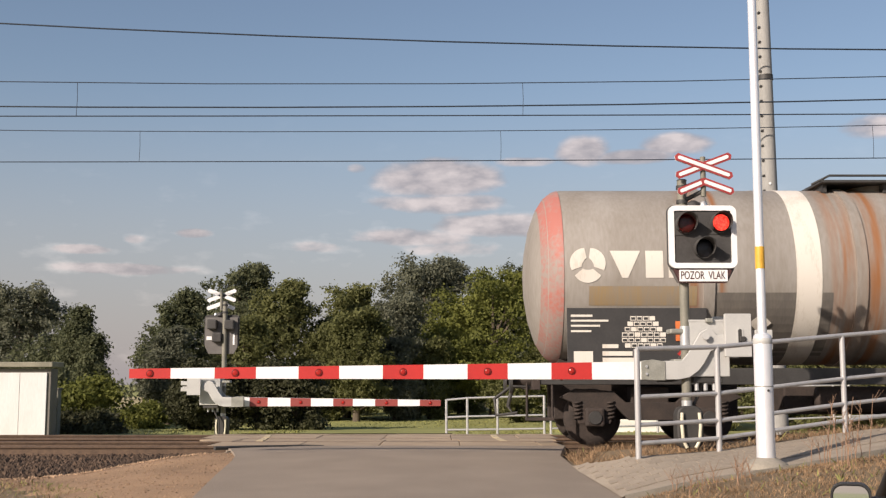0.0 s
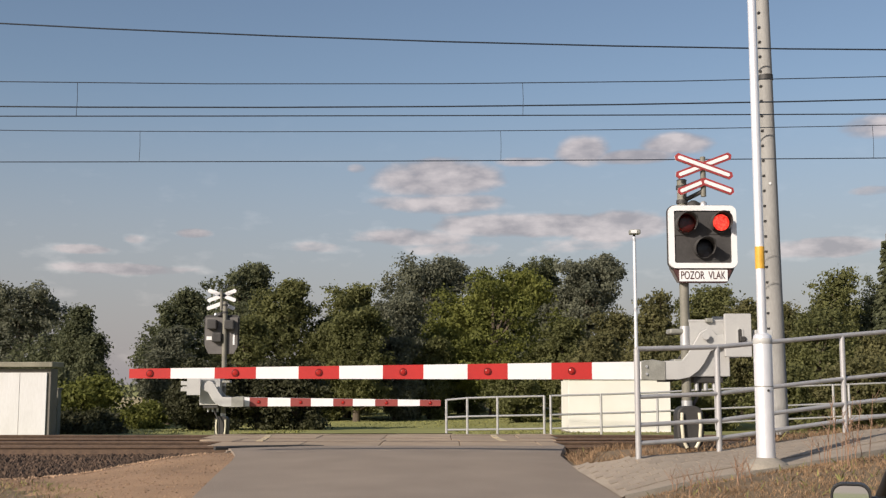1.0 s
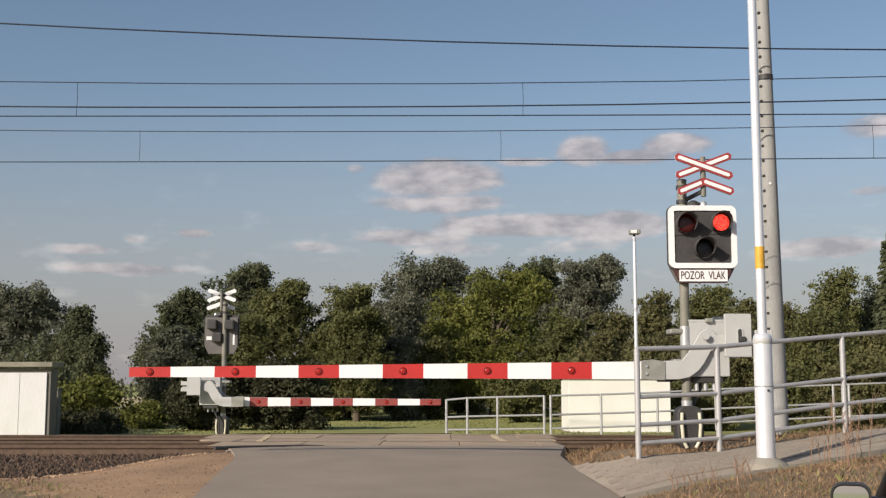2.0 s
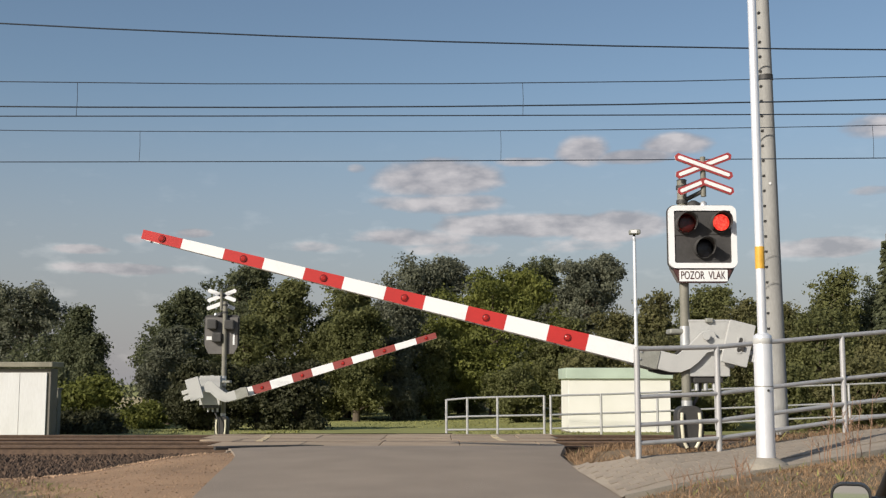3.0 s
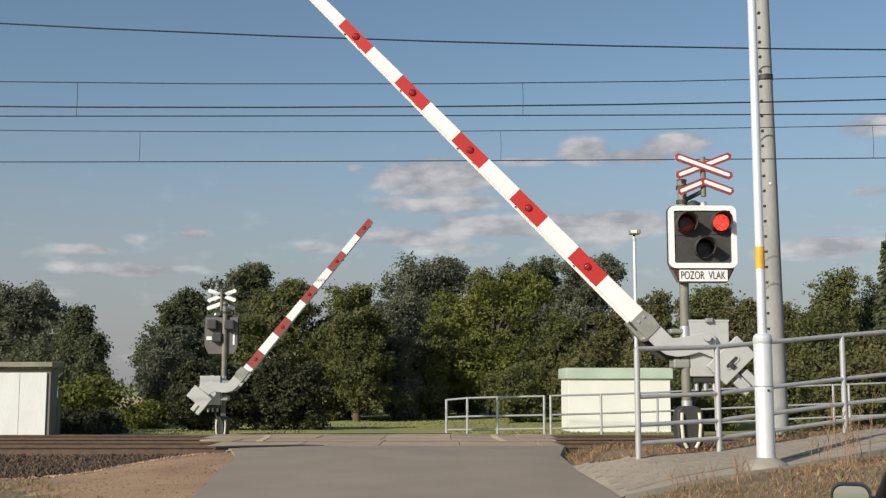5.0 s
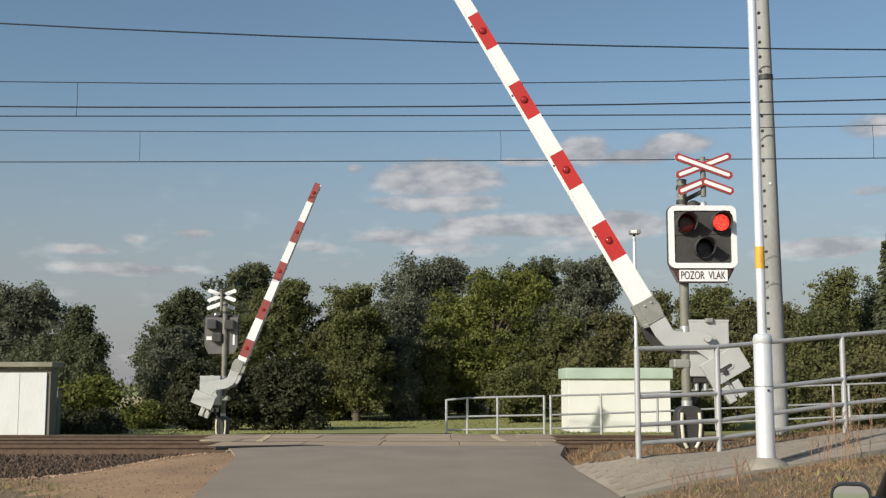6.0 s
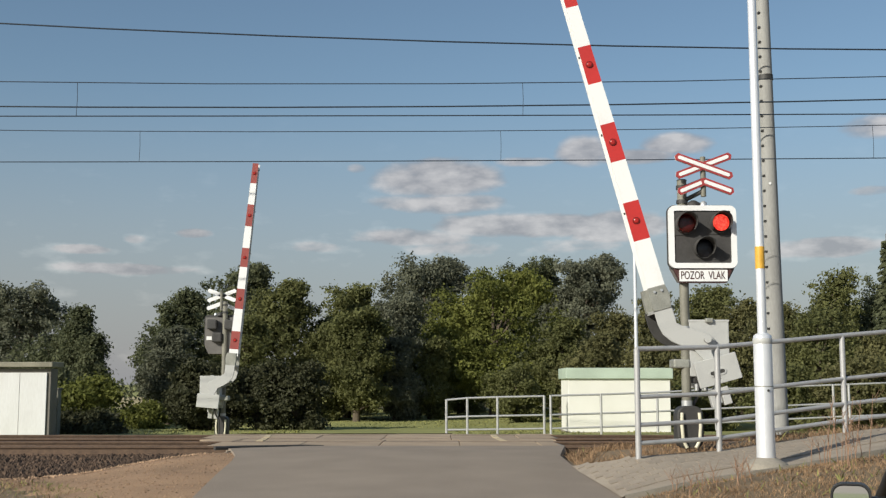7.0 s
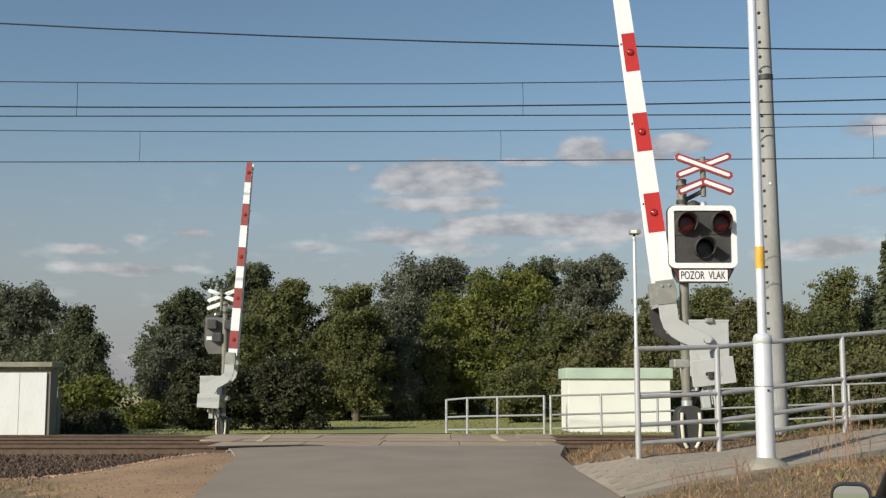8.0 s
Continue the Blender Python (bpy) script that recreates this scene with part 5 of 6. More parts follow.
def build_footpath():
    p = thing("footpath", 0, 0, 0, "grey concrete block footpath rising along the railing", "footpath", kind="structure")
    xs = [1.62 + 0.25 * i for i in range(33)]
    bm = bmesh.new()
    rows = []
    for x in xs:
        a, b = max(near_edge(x), 12.1), far_edge(x)
        ring = []
        for k in range(5):
            y = a + (b - a) * k / 4
            xx = max(x, west_end(y))
            ring.append(bm.verts.new((xx, y, ramp_z(xx, y))))
        rows.append(ring)
    for a, b in zip(rows, rows[1:]):
        for k in range(4):
            bm.faces.new((a[k], b[k], b[k + 1], a[k + 1]))
    part("bedding", bm, M_PAVING, p)
    shared = [None]
    for j in range(20):
        for i in range(40):
            u = i * 0.2 + (0.1 if j % 2 else 0.0)
            v = j * 0.2
            ca, sa = math.cos(radians(25)), math.sin(radians(25))
            x, y = 1.2 + u * ca, 12.0 + v + u * sa
            x0, x1 = x, x + 0.2 * ca
            if x < west_end(y + 0.2) + 0.03 or x1 > 9 or y < near_edge(x) + 0.06 or y + 0.25 > far_edge(x) or y < 12.15:
                continue
            if i > 24 or len(p.children) > 290:
                continue
            if shared[0] is None:
                b = bmesh.new()
                top = [(0.004, 0.004), (0.195 * ca, 0.004 + 0.195 * sa), (0.195 * ca, 0.196 + 0.195 * sa), (0.004, 0.196)]
                cx, cy = sum(q[0] for q in top) / 4, sum(q[1] for q in top) / 4
                hi = [b.verts.new((cx + (q[0] - cx) * 0.97, cy + (q[1] - cy) * 0.97, 0.012)) for q in top]
                md = [b.verts.new((q[0], q[1], 0.009)) for q in top]
                lo = [b.verts.new((q[0], q[1], -0.03)) for q in top]
                b.faces.new(hi)
                for r0, r1 in ((md, hi), (lo, md)):
                    for k in range(4):
                        b.faces.new((r0[k], r0[(k + 1) % 4], r1[(k + 1) % 4], r1[k]))
                ob = part("paving_block", b, M_PAVING, p)
                shared[0] = ob.data
            else:
                ob = new("paving_block", shared[0])
                ob.parent = p
            slope = (ramp_z(x1, y) - ramp_z(x0, y)) / (x1 - x0)
            tilt = (ramp_z(x, y + 0.2) - ramp_z(x, y)) / 0.2
            ob.matrix_basis = pose(x, y, ramp_z(x, y) + random.uniform(-0.002, 0.002), math.degrees(math.atan(tilt)), -math.degrees(math.atan(slope)), 0)
    bm = bmesh.new()
    for (xa, xb) in zip(xs[1:], xs[2:]):
        ya, yb = max(near_edge(xa), 12.1), max(near_edge(xb), 12.1)
        v = [bm.verts.new(q) for q in ((xa, ya - 0.02, ramp_z(xa, ya) + 0.013), (xb, yb - 0.02, ramp_z(xb, yb) + 0.013), (xb, yb + 0.02, ramp_z(xb, yb) + 0.013), (xa, ya + 0.02, ramp_z(xa, ya) + 0.013),
                                       (xa, ya - 0.02, ramp_z(xa, ya) - 0.2), (xb, yb - 0.02, ramp_z(xb, yb) - 0.2), (xa, ya + 0.02, ramp_z(xa, ya)), (xb, yb + 0.02, ramp_z(xb, yb)))]
        bm.faces.new((v[0], v[1], v[2], v[3])), bm.faces.new((v[4], v[5], v[1], v[0])), bm.faces.new((v[3], v[2], v[7], v[6]))
    part("kerb", bm, M_KERB, p, "low concrete edging of the path")


# ---- tank wagon ----
TANK_R, TANK_Z, TANK_L = 1.475, 2.785, 12.0


def on_tank(bm, corners, mi=0, lift=0.004, n=6):
    """A patch of paint or plate on the tank's near side: four corners (x, z), bent to the shell."""
    (ax, az), (bx, bz), (cx, cz), (dx, dz) = corners
    rows = []
    for k in range(n + 1):
        s = k / n
        row = []
        for x, z in ((ax + (dx - ax) * s, az + (dz - az) * s), (bx + (cx - bx) * s, bz + (cz - bz) * s)):
            h = z - TANK_Z
            r = TANK_R + lift
            row.append(bm.verts.new((x, -math.sqrt(max(0.01, r * r - h * h)), z)))
        rows.append(row)
    for a, b in zip(rows, rows[1:]):
        bm.faces.new((a[0], a[1], b[1], b[0])).material_index = mi
    return bm


def patch(x0, x1, z0, z1, **k):
    return on_tank(bmesh.new(), [(x0, z0), (x1, z0), (x1, z1), (x0, z1)], **k)


def ring(x0, x1, r, seg=72):
    """A band round the tank with crisp edges."""
    bm = bmesh.new()
    for xa, ra, xb, rb, smooth in ((x0, r, x1, r, True), (x0, TANK_R - 0.02, x0, r, False), (x1, TANK_R - 0.02, x1, r, False)):
        lo, hi = [[bm.verts.new((x, q * math.cos(2 * math.pi * k / seg), TANK_Z + q * math.sin(2 * math.pi * k / seg))) for k in range(seg)] for x, q in ((xa, ra), (xb, rb))]
        for k in range(seg):
            bm.faces.new((lo[k], lo[(k + 1) % seg], hi[(k + 1) % seg], hi[k])).smooth = smooth
    bmesh.ops.recalc_face_normals(bm, faces=bm.faces[:])
    return bm


def tank_paint():
    """Grey paint with brown run-off gathered beside the hoops."""
    m = mat("tank_grey", (0.30, 0.278, 0.25), 0.6, dark=(0.205, 0.18, 0.15), scale=0.9, fine=14, stretch=(1.6, 1, 0.35), cut=(0.3, 0.62))
    nt = m.node_tree
    n, link = nt.nodes.new, nt.links.new
    b = nt.nodes["Principled BSDF"]
    old = b.inputs["Base Color"].links[0].from_socket
    tc, sep, mp = n("ShaderNodeTexCoord"), n("ShaderNodeSeparateXYZ"), n("ShaderNodeMapping")
    link(tc.outputs["Object"], sep.inputs[0])
    link(tc.outputs["Object"], mp.inputs[0])
    mp.inputs["Scale"].default_value = (7.0, 0.6, 0.6)
    tex = n("ShaderNodeTexNoise")
    tex.inputs["Scale"].default_value, tex.inputs["Detail"].default_value = 1.0, 5.0
    link(mp.outputs[0], tex.inputs["Vector"])
    total = None
    for x, w in ((2.62, 0.22), (3.05, 0.10), (4.98, 0.32), (5.5, 0.35), (6.3, 0.5), (8.9, 0.3)):
        d = n("ShaderNodeMath")
        d.operation = "SUBTRACT"
        d.inputs[1].default_value = x
        link(sep.outputs[0], d.inputs[0])
        q = n("ShaderNodeMath")
        q.operation = "ABSOLUTE"
        link(d.outputs[0], q.inputs[0])
        r = n("ShaderNodeMapRange")
        r.interpolation_type = "SMOOTHSTEP"
        r.inputs["From Min"].default_value, r.inputs["From Max"].default_value = w, 0.0
        link(q.outputs[0], r.inputs["Value"])
        if total is None:
            total = r.outputs[0]
        else:
            mx = n("ShaderNodeMath")
            mx.operation = "MAXIMUM"
            link(total, mx.inputs[0]), link(r.outputs[0], mx.inputs[1])
            total = mx.outputs[0]
    cut = n("ShaderNodeMapRange")
    cut.inputs["From Min"].default_value, cut.inputs["From Max"].default_value = 0.34, 0.62
    link(tex.outputs[0], cut.inputs["Value"])
    f = n("ShaderNodeMath")
    f.operation = "MULTIPLY"
    link(total, f.inputs[0]), link(cut.outputs[0], f.inputs[1])
    mix = n("ShaderNodeMixRGB")
    mix.inputs[2].default_value = (0.27, 0.115, 0.045, 1)
    link(f.outputs[0], mix.inputs[0]), link(old, mix.inputs[1]), link(mix.outputs[0], b.inputs["Base Color"])
    return m


def build_wagon():
    tank = tank_paint()
    ochre = mat("ochre_stain", (0.30, 0.215, 0.115), 0.7, dark=(0.25, 0.215, 0.17), scale=1.8, fine=12, stretch=(3, 1, 0.2), cut=(0.36, 0.62))
    redband = mat("faded_red_band", (0.37, 0.13, 0.105), 0.65, dark=(0.27, 0.225, 0.20), scale=0.9, fine=16, cut=(0.40, 0.58))
    white = mat("tank_white", (0.68, 0.64, 0.57), 0.6, dark=(0.50, 0.44, 0.36), scale=3, fine=30, stretch=(2, 1, 0.4), cut=(0.25, 0.5))
    black = mat("tank_black_panel", (0.045, 0.043, 0.042), 0.6, dark=(0.03, 0.03, 0.03), scale=3, fine=25)
    smoke = mat("tank_dark_panel", (0.16, 0.145, 0.125), 0.6, dark=(0.11, 0.10, 0.09), scale=2, fine=18, stretch=(2, 1, 0.4))
    bogie_m = mat("brown_dirt", (0.052, 0.037, 0.030), 0.85, dark=(0.026, 0.020, 0.017), scale=4, fine=30, bump=0.3)
    orange = mat("orange_plate", (0.75, 0.20, 0.06), 0.5, scale=6, fine=40)
    w = thing("tank_wagon", 1.35, TRACK_Y[0], RAIL_Z[0], "grey rust-streaked railway tank wagon with white markings", "tank wagon")
    # shell with dished ends
    prof = [(0.0, 0.03), (0.03, 0.42), (0.10, 0.80), (0.20, 1.10), (0.33, 1.32), (0.46, 1.43), (0.60, TANK_R)]
    pts = [(x, 0, TANK_Z) for x, _ in prof] + [(x, 0, TANK_Z) for x in (3, 6, 9)] + [(TANK_L - x, 0, TANK_Z) for x, _ in prof[::-1]]
    rad = [r for _, r in prof] + [TANK_R] * 3 + [r for _, r in prof[::-1]]
    shell = part("tank", tube(pts, rad, 72), tank, w, "grey rust-stained tank shell", smooth=True)
    part("red_band", tube([(0.22, 0, TANK_Z), (0.34, 0, TANK_Z), (0.47, 0, TANK_Z), (0.56, 0, TANK_Z)], [1.145, 1.335, 1.44, 1.473], 72), redband, shell, "faded red painted band", smooth=True)
    for x in (2.84, 5.25, 9.1):
        part("hoop", ring(x - 0.09, x + 0.09, TANK_R + 0.03), tank, shell)
    part("white_stripe", ring(4.22, 4.62, TANK_R + 0.006), white, shell, "broad white painted stripe")
    part("dark_patch", patch(2.96, 4.215, 1.45, 2.42, n=8), smoke, shell, "dark grey painted panel")
    part("dark_patch", patch(4.63, 4.80, 1.45, 2.42, n=8), smoke, shell, "dark grey painted panel")
    part("stain", patch(0.95, 2.65, 2.22, 2.52, lift=0.003), ochre, shell, "ochre run-off stain")
    panel = part("data_panel", box(0.60, 2.80, -1.40, -1.375, 1.27, 2.18, bevel=0.004), black, w, "black data panel with white markings")
    # emblem of three leaves and three plain blocks
    ex, ez = 0.93, 2.86
    for a0 in (30, 150, 270):
        def rim(q):
            a = radians(a0 + 50 * q)
            r1, r0 = 0.29 - 0.02 * q * q, 0.085 + 0.02 * q * q
            return (ex + r0 * math.cos(a), ez + r0 * math.sin(a)), (ex + r1 * math.cos(a), ez + r1 * math.sin(a))
        e = bmesh.new()
        for k in range(8):
            (i0, o0), (i1, o1) = rim(-1 + k / 4), rim(-1 + (k + 1) / 4)
            on_tank(e, [i0, o0, o1, i1], lift=0.008, n=2)
        bmesh.ops.remove_doubles(e, verts=e.verts[:], dist=0.002)
        bmesh.ops.recalc_face_normals(e, faces=e.faces[:])
        part("emblem_leaf", e, white, shell, "white leaf of a three-part emblem")
    for q in ([(1.47, 2.65), (1.56, 2.65), (1.76, 3.08), (1.28, 3.08)], [(1.84, 2.65), (2.12, 2.65), (2.12, 3.08), (1.84, 3.08)], [(2.20, 2.65), (2.66, 2.65), (2.66, 3.08), (2.20, 3.08)]):
        part("marking_block", on_tank(bmesh.new(), q, lift=0.007), white, shell, "plain white marking block")
    bars = [(0.66, 1.00, 2.04, 2.075), (0.66, 1.25, 1.965, 1.995), (0.66, 1.12, 1.885, 1.915), (0.66, 0.98, 1.80, 1.83),
            (1.15, 1.40, 1.55, 1.61), (1.15, 1.62, 1.43, 1.50), (1.15, 1.66, 1.32, 1.40)]
    def flat(x0, x1, z0, z1, y=-1.404):
        return box(x0, x1, y, y + 0.004, z0, z1)
    for row in bars:
        part("marking_bar", flat(*row), white, panel)
    for r in range(6):
        n = (4, 5, 6, 7, 7, 6)[r]
        for k in range(n):
            x0, z1 = 1.46 + (7 - n) * 0.045 + k * 0.10, 2.05 - r * 0.085
            part("table_cell", flat(x0, x0 + 0.088, z1 - 0.068, z1), white, panel)
            if (k * 3 + r) % 4 != 1:
                part("cell_field", flat(x0 + 0.012, x0 + 0.076, z1 - 0.056, z1 - 0.016, -1.408), black, panel)
    part("paper_plate", flat(0.70, 1.00, 1.30, 1.50, -1.41), white, panel, "small white plate")
    o = part("hazard_plate", flat(2.30, 2.70, 1.66, 1.97, -1.42), orange, panel, "orange hazard plate with black numerals")
    text_mesh("numerals", "30", 0.17, black, o, 2.50, -1.424, 1.89)
    text_mesh("numerals", "1307", 0.17, black, o, 2.50, -1.424, 1.735)
    part("hazard_line", flat(2.30, 2.70, 1.81, 1.82, -1.424), black, o)
    part("hazard_diamond", prism([(2.32, 1.46), (2.52, 1.27), (2.72, 1.46), (2.52, 1.65)], -1.415, -1.405), M_RED, panel, "red hazard diamond")
    part("white_diamond", on_tank(bmesh.new(), [(3.5, 1.95), (3.68, 1.80), (3.86, 1.95), (3.68, 2.10)], lift=0.022, n=4), white, shell, "white diamond plate")
    # walkway and dome on top
    part("manhole", tube([(6, 0, 4.15), (6, 0, 4.38), (6, 0, 4.42)], [0.42, 0.42, 0.3], 24), tank, w)
    deck = part("walkway", box(4.9, 7.1, -0.75, 0.75, 4.30, 4.34), M_DARK, w, "dark steel walkway on top")
    for x in (5.0, 6.0, 7.0):
        part("walkway_leg", box(x - 0.03, x + 0.03, -0.6, 0.6, 4.15, 4.30), M_DARK, deck)
    part("hand_rail", tube([(4.75, -0.7, 4.27), (5.05, -0.7, 4.42), (6.9, -0.7, 4.42), (7.2, -0.7, 4.27)], 0.02, 8), M_DARK, deck)
    part("valve", tube([(3.9, 0, 4.2), (3.9, 0, 4.27)], 0.10, 14), tank, w)
    # underframe
    part("sole_bar", box(0.10, 11.9, -1.28, -1.20, 0.98, 1.24, bevel=0.01), M_DARK, w)
    part("sole_bar", box(0.10, 11.9, 1.20, 1.28, 0.98, 1.24, bevel=0.01), M_DARK, w)
    for xe, s in ((0.12, -1), (11.88, 1)):
        part("headstock", box(xe - 0.06, xe + 0.06, -1.3, 1.3, 0.90, 1.28, bevel=0.01), bogie_m, w)
        for yy in (-0.875, 0.875):
            bf = part("buffer", tube([(xe, yy, 1.06), (xe + s * 0.36, yy, 1.06), (xe + s * 0.37, yy, 1.06)], [0.10, 0.09, 0.02], 18), bogie_m, w)
            part("buffer_head", tube([(xe + s * 0.36, yy, 1.06), (xe + s * 0.40, yy, 1.06)], [0.23, 0.22], 22), M_DARK, bf)
        part("coupling", tube([(xe, 0, 1.0), (xe + s * 0.30, 0, 0.96), (xe + s * 0.38, 0, 0.62), (xe + s * 0.30, 0, 0.50), (xe + s * 0.22, 0, 0.62), (xe + s * 0.2, 0, 0.9)], 0.035, 8), M_DARK, w)
        part("brake_hose", tube([(xe, -0.35, 0.95), (xe + s * 0.35, -0.36, 0.95), (xe + s * 0.62, -0.4, 0.75), (xe + s * 0.60, -0.4, 0.48), (xe + s * 0.25, -0.42, 0.52)], 0.028, 8), M_DARK, w)
        part("step", box(xe - s * 0.05 - 0.22, xe - s * 0.05 + 0.22, -1.36, -1.12, 0.42, 0.47, bevel=0.008), bogie_m, w)
        for dx in (-0.2, 0.2):
            part("step_hanger", tube([(xe - s * 0.05 + dx, -1.25, 0.45), (xe - s * 0.05 + dx, -1.25, 1.0)], 0.02, 8), bogie_m, w)
        part("saddle", prism([(xe - s * 0.3, 1.2), (xe - s * 2.3, 1.2), (xe - s * 2.1, 1.62), (xe - s * 0.55, 1.55)], -0.5, 0.5), bogie_m, w)
    part("brake_gear", box(4.2, 7.8, -0.6, 0.6, 0.5, 0.95, bevel=0.03), bogie_m, w)
    part("air_tank", tube([(4.6, -0.9, 0.75), (4.65, -0.9, 0.75), (5.75, -0.9, 0.75), (5.8, -0.9, 0.75)], [0.05, 0.2, 0.2, 0.05], 18), bogie_m, w)
    for xc in (1.95, 10.05):
        bg = part("bogie_frame", bogie_frame(xc), bogie_m, w, "brown dirty bogie frame")
        for dx in (-0.9, 0.9):
            ax = part("axle", tube([(xc + dx, -1.0, 0.46), (xc + dx, 1.0, 0.46)], 0.08, 12), M_DARK, bg)
            for yy in (-0.752, 0.752):
                part("wheel", tube([(xc + dx, yy - 0.065, 0.46), (xc + dx, yy - 0.06, 0.46), (xc + dx, yy + 0.06, 0.46), (xc + dx, yy + 0.065, 0.46)], [0.30, 0.455, 0.462, 0.3], 32), bogie_m, bg, "dark worn steel wheel")
            for yy in (-1.08, 1.08):
                part("axle_box", box(xc + dx - 0.15, xc + dx + 0.15, yy - 0.12, yy + 0.12, 0.32, 0.62, bevel=0.04), bogie_m, bg)
                part("axle_cap", tube([(xc + dx, yy - 0.12 if yy < 0 else yy + 0.12, 0.46), (xc + dx, yy * 1.13, 0.46)], [0.11, 0.10], 16), M_DARK, bg)
                for sx in (-0.26, 0.26):
                    part("spring", spring(xc + dx + sx, yy), bogie_m, bg)
    return w


def spring(x, y):
    pts = [(x + 0.06 * math.cos(k * 0.9), y + 0.06 * math.sin(k * 0.9), 0.42 + k * 0.0085) for k in range(36)]
    return tube(pts, 0.016, 5)


def bogie_frame(xc):
    bm = bmesh.new()
    side = [(-1.45, 0.78), (-1.2, 0.92), (-0.6, 0.88), (-0.4, 0.70), (0.4, 0.70), (0.6, 0.88), (1.2, 0.92), (1.45, 0.78), (1.25, 0.70), (1.15, 0.36), (0.65, 0.36), (0.55, 0.62), (0.35, 0.42),
            (-0.35, 0.42), (-0.55, 0.62), (-0.65, 0.36), (-1.15, 0.36), (-1.25, 0.70)]
    for y0, y1 in ((-1.10, -0.98), (0.98, 1.10)):
        add_prism(bm, [(xc + x, z) for x, z in side], y0, y1, bevel=0.01)
    add_box(bm, xc - 0.3, xc + 0.3, -1.0, 1.0, 0.5, 0.95, bevel=0.02)
    add_box(bm, xc - 1.5, xc + 1.5, -0.60, -0.45, 0.42, 1.0, bevel=0.02)
    add_box(bm, xc - 1.5, xc + 1.5, 0.45, 0.60, 0.42, 1.0, bevel=0.02)
    return bm


# ---- parked car, of which the mirror and the pillar show ----
def build_car():
    paint = mat("dark_car_paint", (0.03, 0.032, 0.036), 0.25, 0.3, scale=3, fine=40)
    glass = mat("car_glass", (0.03, 0.035, 0.035), 0.05, scale=3, fine=40, spec=0.8)
    mirror = mat("mirror_glass", (0.75, 0.80, 0.82), 0.02, 1.0, dark=(0.74, 0.79, 0.81), scale=3, fine=40)
    plastic = mat("black_plastic", (0.018, 0.018, 0.019), 0.45, scale=9, fine=80)
    tyre = mat("tyre_rubber", (0.022, 0.022, 0.022), 0.85, scale=9, fine=80)
    rim = mat("alloy_rim", (0.5, 0.5, 0.5), 0.35, 0.9, scale=6, fine=40)
    # local x to the right of the car, y forward; the mirror sits at the origin's left
    c = thing("parked_car", 2.02, 5.52, -0.51, "dark parked car with a black door mirror", "car", rz=-20)
    prof = [(-2.9, 0.35), (-2.95, 0.62), (-2.75, 0.92), (-1.3, 0.99), (0.25, 0.96), (0.9, 0.90), (1.25, 0.72), (1.32, 0.40), (1.2, 0.24), (-2.8, 0.24)]
    bm = bmesh.new()
    rings = []
    for x, inset in ((0.12, 0.07), (0.16, 0.02), (0.30, 0.0), (1.60, 0.0), (1.74, 0.02), (1.78, 0.07)):
        rings.append([bm.verts.new((x, y * (1 - inset * 0.4), z - (inset if z > 0.5 else -inset * 0.5))) for y, z in prof])
    for a, b in zip(rings, rings[1:]):
        for k in range(len(prof)):
            bm.faces.new((a[k], a[(k + 1) % len(prof)], b[(k + 1) % len(prof)], b[k]))
    bm.faces.new(rings[0]), bm.faces.new(rings[-1])
    bmesh.ops.recalc_face_normals(bm, faces=bm.faces[:])
    part("body", bm, paint, c, "dark car body")
    bm = bmesh.new()
    cab = [(-2.5, 0.95), (-1.9, 1.40), (-1.2, 1.45), (-0.55, 1.40), (0.25, 0.95)]
    rings = [[bm.verts.new((x + sx * (0.16 * (z - 0.95) / 0.5), y, z)) for y, z in cab] for x, sx in ((0.16, 1), (1.74, -1))]
    for k in range(len(cab) - 1):
        bm.faces.new((rings[0][k], rings[0][k + 1], rings[1][k + 1], rings[1][k]))
    bm.faces.new(rings[0]), bm.faces.new(rings[1])
    bmesh.ops.recalc_face_normals(bm, faces=bm.faces[:])
    cabin = part("cabin_glass", bm, glass, c, "dark car windows")
    for x, sx in ((0.15, 1), (1.75, -1)):
        part("pillar", tube([(x, 0.32, 0.95), (x + sx * 0.075, -0.15, 1.20), (x + sx * 0.15, -0.55, 1.41), (x + sx * 0.16, -1.2, 1.46), (x + sx * 0.15, -1.9, 1.41), (x, -2.5, 0.95)], 0.035, 8), paint, cabin)
    part("roof", box(0.34, 1.56, -1.9, -0.6, 1.41, 1.47, bevel=0.025), paint, c)
    part("window_sill", tube([(0.135, -2.4, 0.965), (0.135, 0.3, 0.965)], 0.016, 8), plastic, c)
    for x0, x1 in ((0.10, 0.30), (1.60, 1.80)):
        for y in (-2.15, 0.55):
            w = part("wheel", tube([(x0, y, 0.31), (x0 + 0.02, y, 0.31), (x1 - 0.02, y, 0.31), (x1, y, 0.31)], [0.26, 0.31, 0.31, 0.26], 28), tyre, c, "black car tyre")
            part("rim", tube([(x0 - 0.006, y, 0.31), (x0 + 0.05, y, 0.31)], [0.20, 0.18], 20), rim, w, "alloy wheel rim")
    # door mirror
    outline = rounded(-0.195, -0.010, 0.85, 0.985, 0.055, 5)
    m = part("door_mirror", prism(outline, 0.0, 0.10, bevel=0.012), plastic, c, "black door mirror housing")
    part("mirror_rim", mirror_rim(outline), plastic, m)
    glass_pane = part("mirror_glass", prism(rounded(-0.0795, 0.0795, -0.0535, 0.0535, 0.045, 5), -0.004, 0.0), mirror, m, "mirror glass")
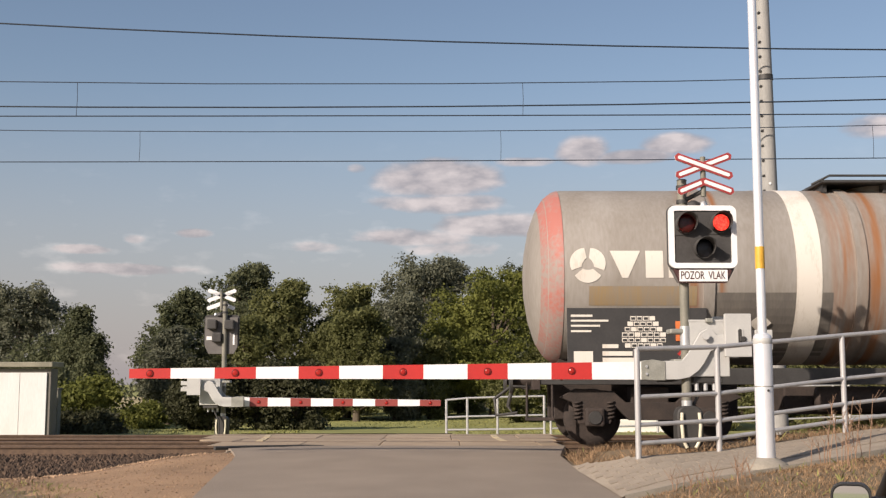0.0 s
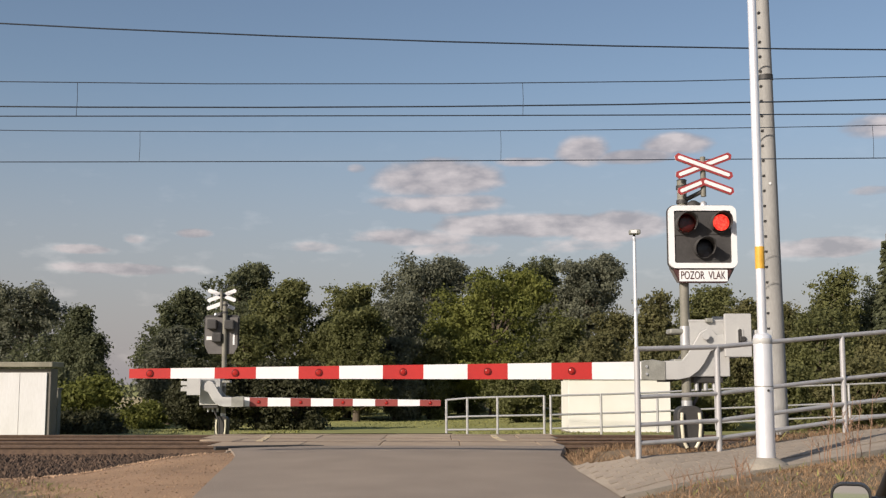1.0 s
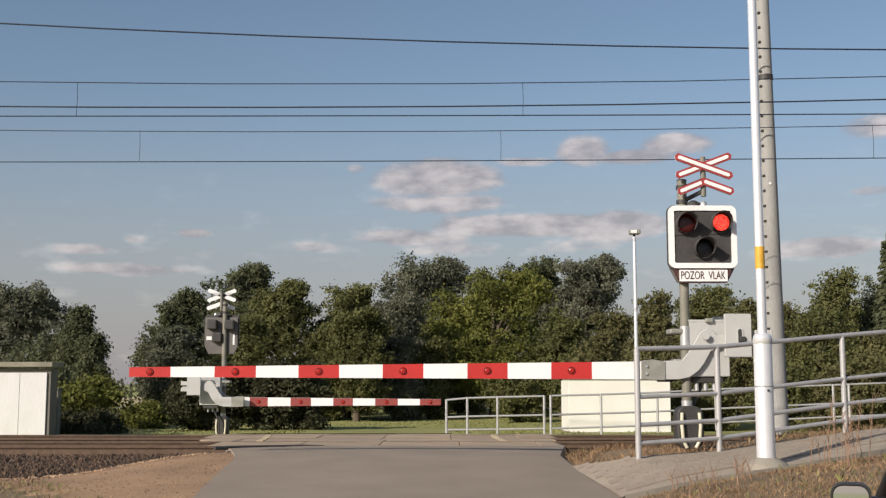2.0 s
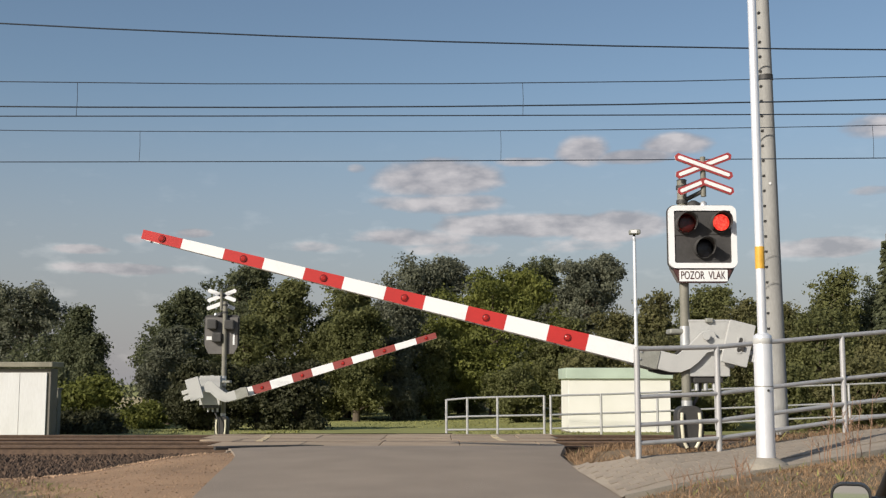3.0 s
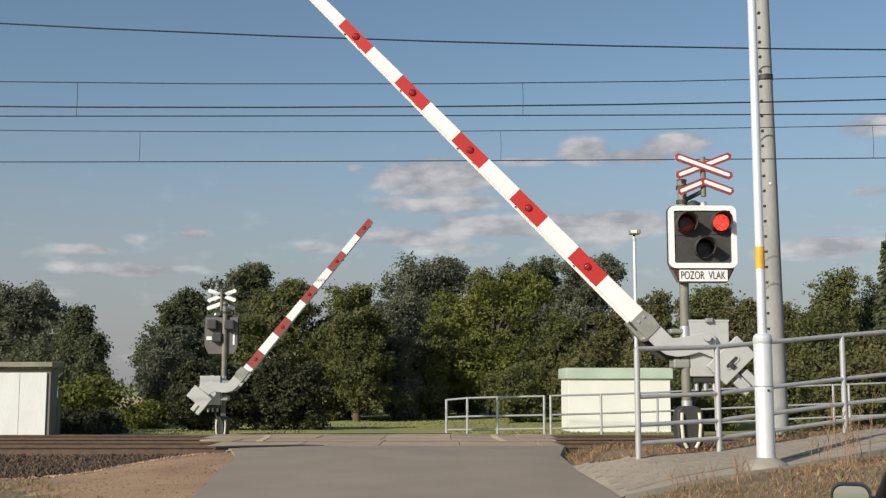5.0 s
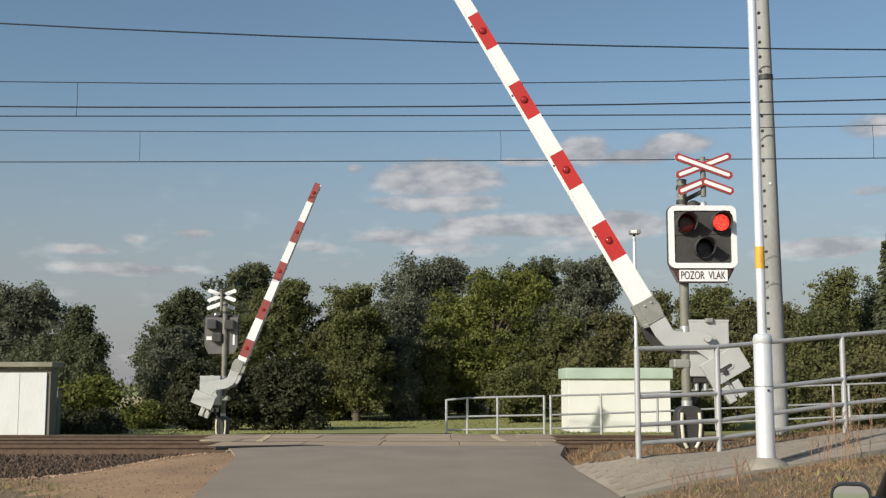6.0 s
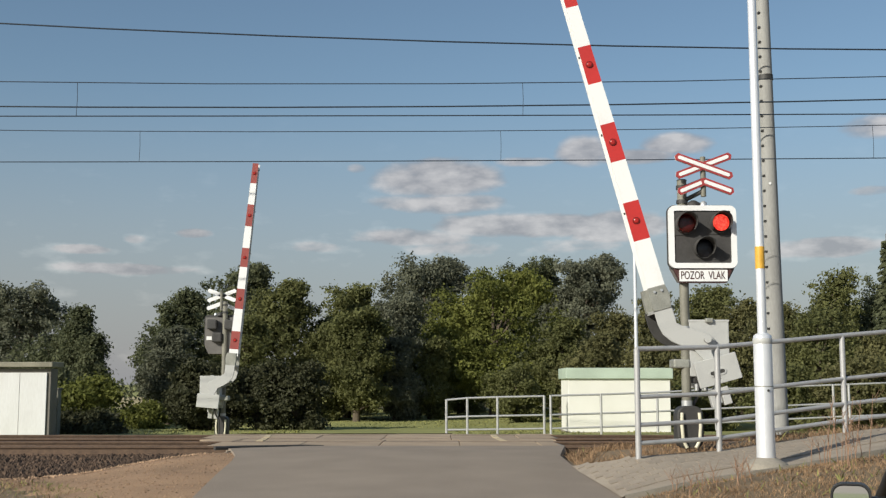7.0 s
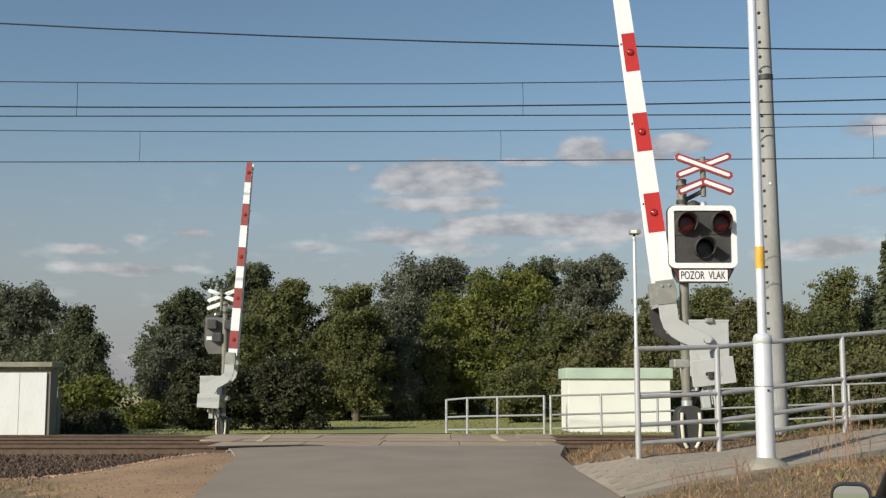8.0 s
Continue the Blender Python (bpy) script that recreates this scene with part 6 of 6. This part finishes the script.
    glass_pane.matrix_basis = pose(-0.1025, -0.001, 0.9185, -2.4, 0, 0)
    part("mirror_foot", box(-0.02, 0.17, 0.02, 0.10, 0.875, 0.92, bevel=0.012), plastic, m)
    part("pillar_trim", tube([(0.0, 0.45, 0.83), (0.03, 0.25, 0.90), (0.10, -0.15, 1.10), (0.16, -0.45, 1.25)], [0.02, 0.028, 0.028, 0.025], 8), plastic, c, "black pillar trim")
    part("corner_panel", prism([(-0.10, 0.93), (0.30, 0.93), (-0.10, 1.12)], 0.0, 0.02), plastic, c).matrix_basis = pose(0.135, 0.1, 0, 0, 0, -90)


def mirror_rim(outline):
    cx, cz = sum(p[0] for p in outline) / len(outline), sum(p[1] for p in outline) / len(outline)
    bm = bmesh.new()
    rings = [[bm.verts.new((cx + (x - cx) * s, y, cz + (z - cz) * s)) for x, z in outline] for s, y in ((1.0, 0.003), (0.99, -0.015), (0.90, -0.015), (0.89, 0.003))]
    for a, b in zip(rings, rings[1:]):
        for k in range(len(a)):
            bm.faces.new((a[k], a[(k + 1) % len(a)], b[(k + 1) % len(a)], b[k]))
    bmesh.ops.recalc_face_normals(bm, faces=bm.faces[:])
    return bm


# ---- the place ----
build_ground()
build_road()
build_tracks()
build_stones()
build_deck()
build_footpath()
build_railings()
build_masts()
build_wires()
SIGNAL, LENSES = build_signal(0, 3.285, 15.6, 0.10, "level crossing signal with red lights, crossbuck and warning plate")
FAR_SIGNAL, _ = build_signal(180, -5.89, 31.4, -0.46, "crossing signal seen from its grey back", 0.14)
BARRIER, CARRIER, PIVOT = build_barrier(3.528, 15.6, 0.10, 0, NEAR_EDGES, 0.32, 0.20, False, "red and white crossing barrier with grey swan-neck and weights")
FAR_BARRIER, FAR_CARRIER, _ = build_barrier(-6.10, 31.2, -0.549, 180, FAR_EDGES, 0.32, 0.20, True, "faded red and white crossing barrier beyond the tracks")
build_cabins()
build_trees()
build_grass()
build_car()
WAGON = build_wagon()


def flasher(lx, lz):
    """A lamp insert that turns in its lens: one half glows, the other is dark."""
    ob = part("lamp_insert", lens_half(), [M_GLOW, M_LENS_RED], SIGNAL, "red warning lamp")
    return ob


def lens_half():
    bm = bmesh.new()
    n = 24
    for s, mi in ((-1, 0), (1, 1)):
        rings = []
        for y, r in ((0.0005, 0.112), (0.006, 0.100), (0.011, 0.06), (0.012, 0.006)):
            rings.append([bm.verts.new((r * math.cos(2 * math.pi * k / n), s * y, r * math.sin(2 * math.pi * k / n))) for k in range(n)])
        for a, b in zip(rings, rings[1:]):
            for k in range(n):
                f = bm.faces.new((a[k], a[(k + 1) % n], b[(k + 1) % n], b[k]))
                f.material_index, f.smooth = mi, True
        bm.faces.new(rings[-1]).material_index = mi
    bmesh.ops.recalc_face_normals(bm, faces=bm.faces[:])
    return bm


INSERTS = [flasher(*LENSES[0]), flasher(*LENSES[1])]


def swing(a, px, pz):
    """The carrier raised by a degrees about an axle at px, pz beside its origin."""
    axle = Matrix.Translation((px, 0, PIVOT + pz))
    return axle @ pose(0, 0, 0, 0, a, 0) @ Matrix.Translation((-px, 0, -pz))


def motions():
    # near barrier, then far barrier: seconds and degrees raised
    near = [(0, 0), (1.9, 0), (2.05, 0.3), (2.3, 3.2), (2.8, 10.9), (3.0, 14.05), (3.5, 22.35), (4.0, 30.6), (4.5, 38.3), (4.7, 41.3), (5.8, 57.3), (6.0, 60.2), (6.5, 67.05), (7.0, 74.8), (7.4, 80.6),
            (7.6, 82.4), (7.8, 83.1), (8.0, 83.2)]
    walk(CARRIER, [(t, swing(a, -0.018, -0.034)) for t, a in near])
    far = [(0, 0), (1.9, 0), (2.05, 0.4), (2.3, 4.0), (2.8, 13.5), (3.0, 17.1), (3.5, 26.0), (4.0, 35.2), (4.5, 43.1), (4.7, 46.4), (5.8, 64.8), (6.0, 68.1), (6.5, 76.3), (7.0, 85.0), (7.15, 86.3),
           (7.3, 86.6), (8.0, 86.6)]
    walk(FAR_CARRIER, [(t, swing(a, 0, 0)) for t, a in far])
    # the wagon leaves to the east
    gone = [(0.0, 0.0), (0.1, 1.78), (0.2, 4.42), (0.3, 6.12)] + [(t, 6.12 + 20.4 * (t - 0.3)) for t in (0.4, 0.6, 1, 2, 4, 6, 8)]
    walk(WAGON, [(t, pose(1.35 + d, TRACK_Y[0], RAIL_Z[0])) for t, d in gone])
    # warning lamps: the times at which the lit side changes over, right lamp first
    swap = [0.35, 0.87, 1.40, 1.88, 2.38, 2.87, 3.36, 3.87, 4.36, 4.87, 5.38, 5.89, 6.40, 6.90, 7.42]
    for i, ob in enumerate(INSERTS):
        lx, lz = LENSES[i]
        lit = i == 1
        rows = [(0.0, 0 if lit else 180)]
        turn = rows[0][1]
        for t in swap + ([7.62] if i == 0 else []):
            f = round(t * FPS)
            rows.append(((f - 2) / FPS, turn))
            rows.append(((f - 1) / FPS, turn + 60))
            rows.append((f / FPS, turn + 120))
            rows.append(((f + 1) / FPS, turn + 180))
            turn += 180
        rows.append((8.0, turn))
        walk(ob, [(t, pose(lx, -0.14, lz, 0, 0, a)) for t, a in rows])


motions()
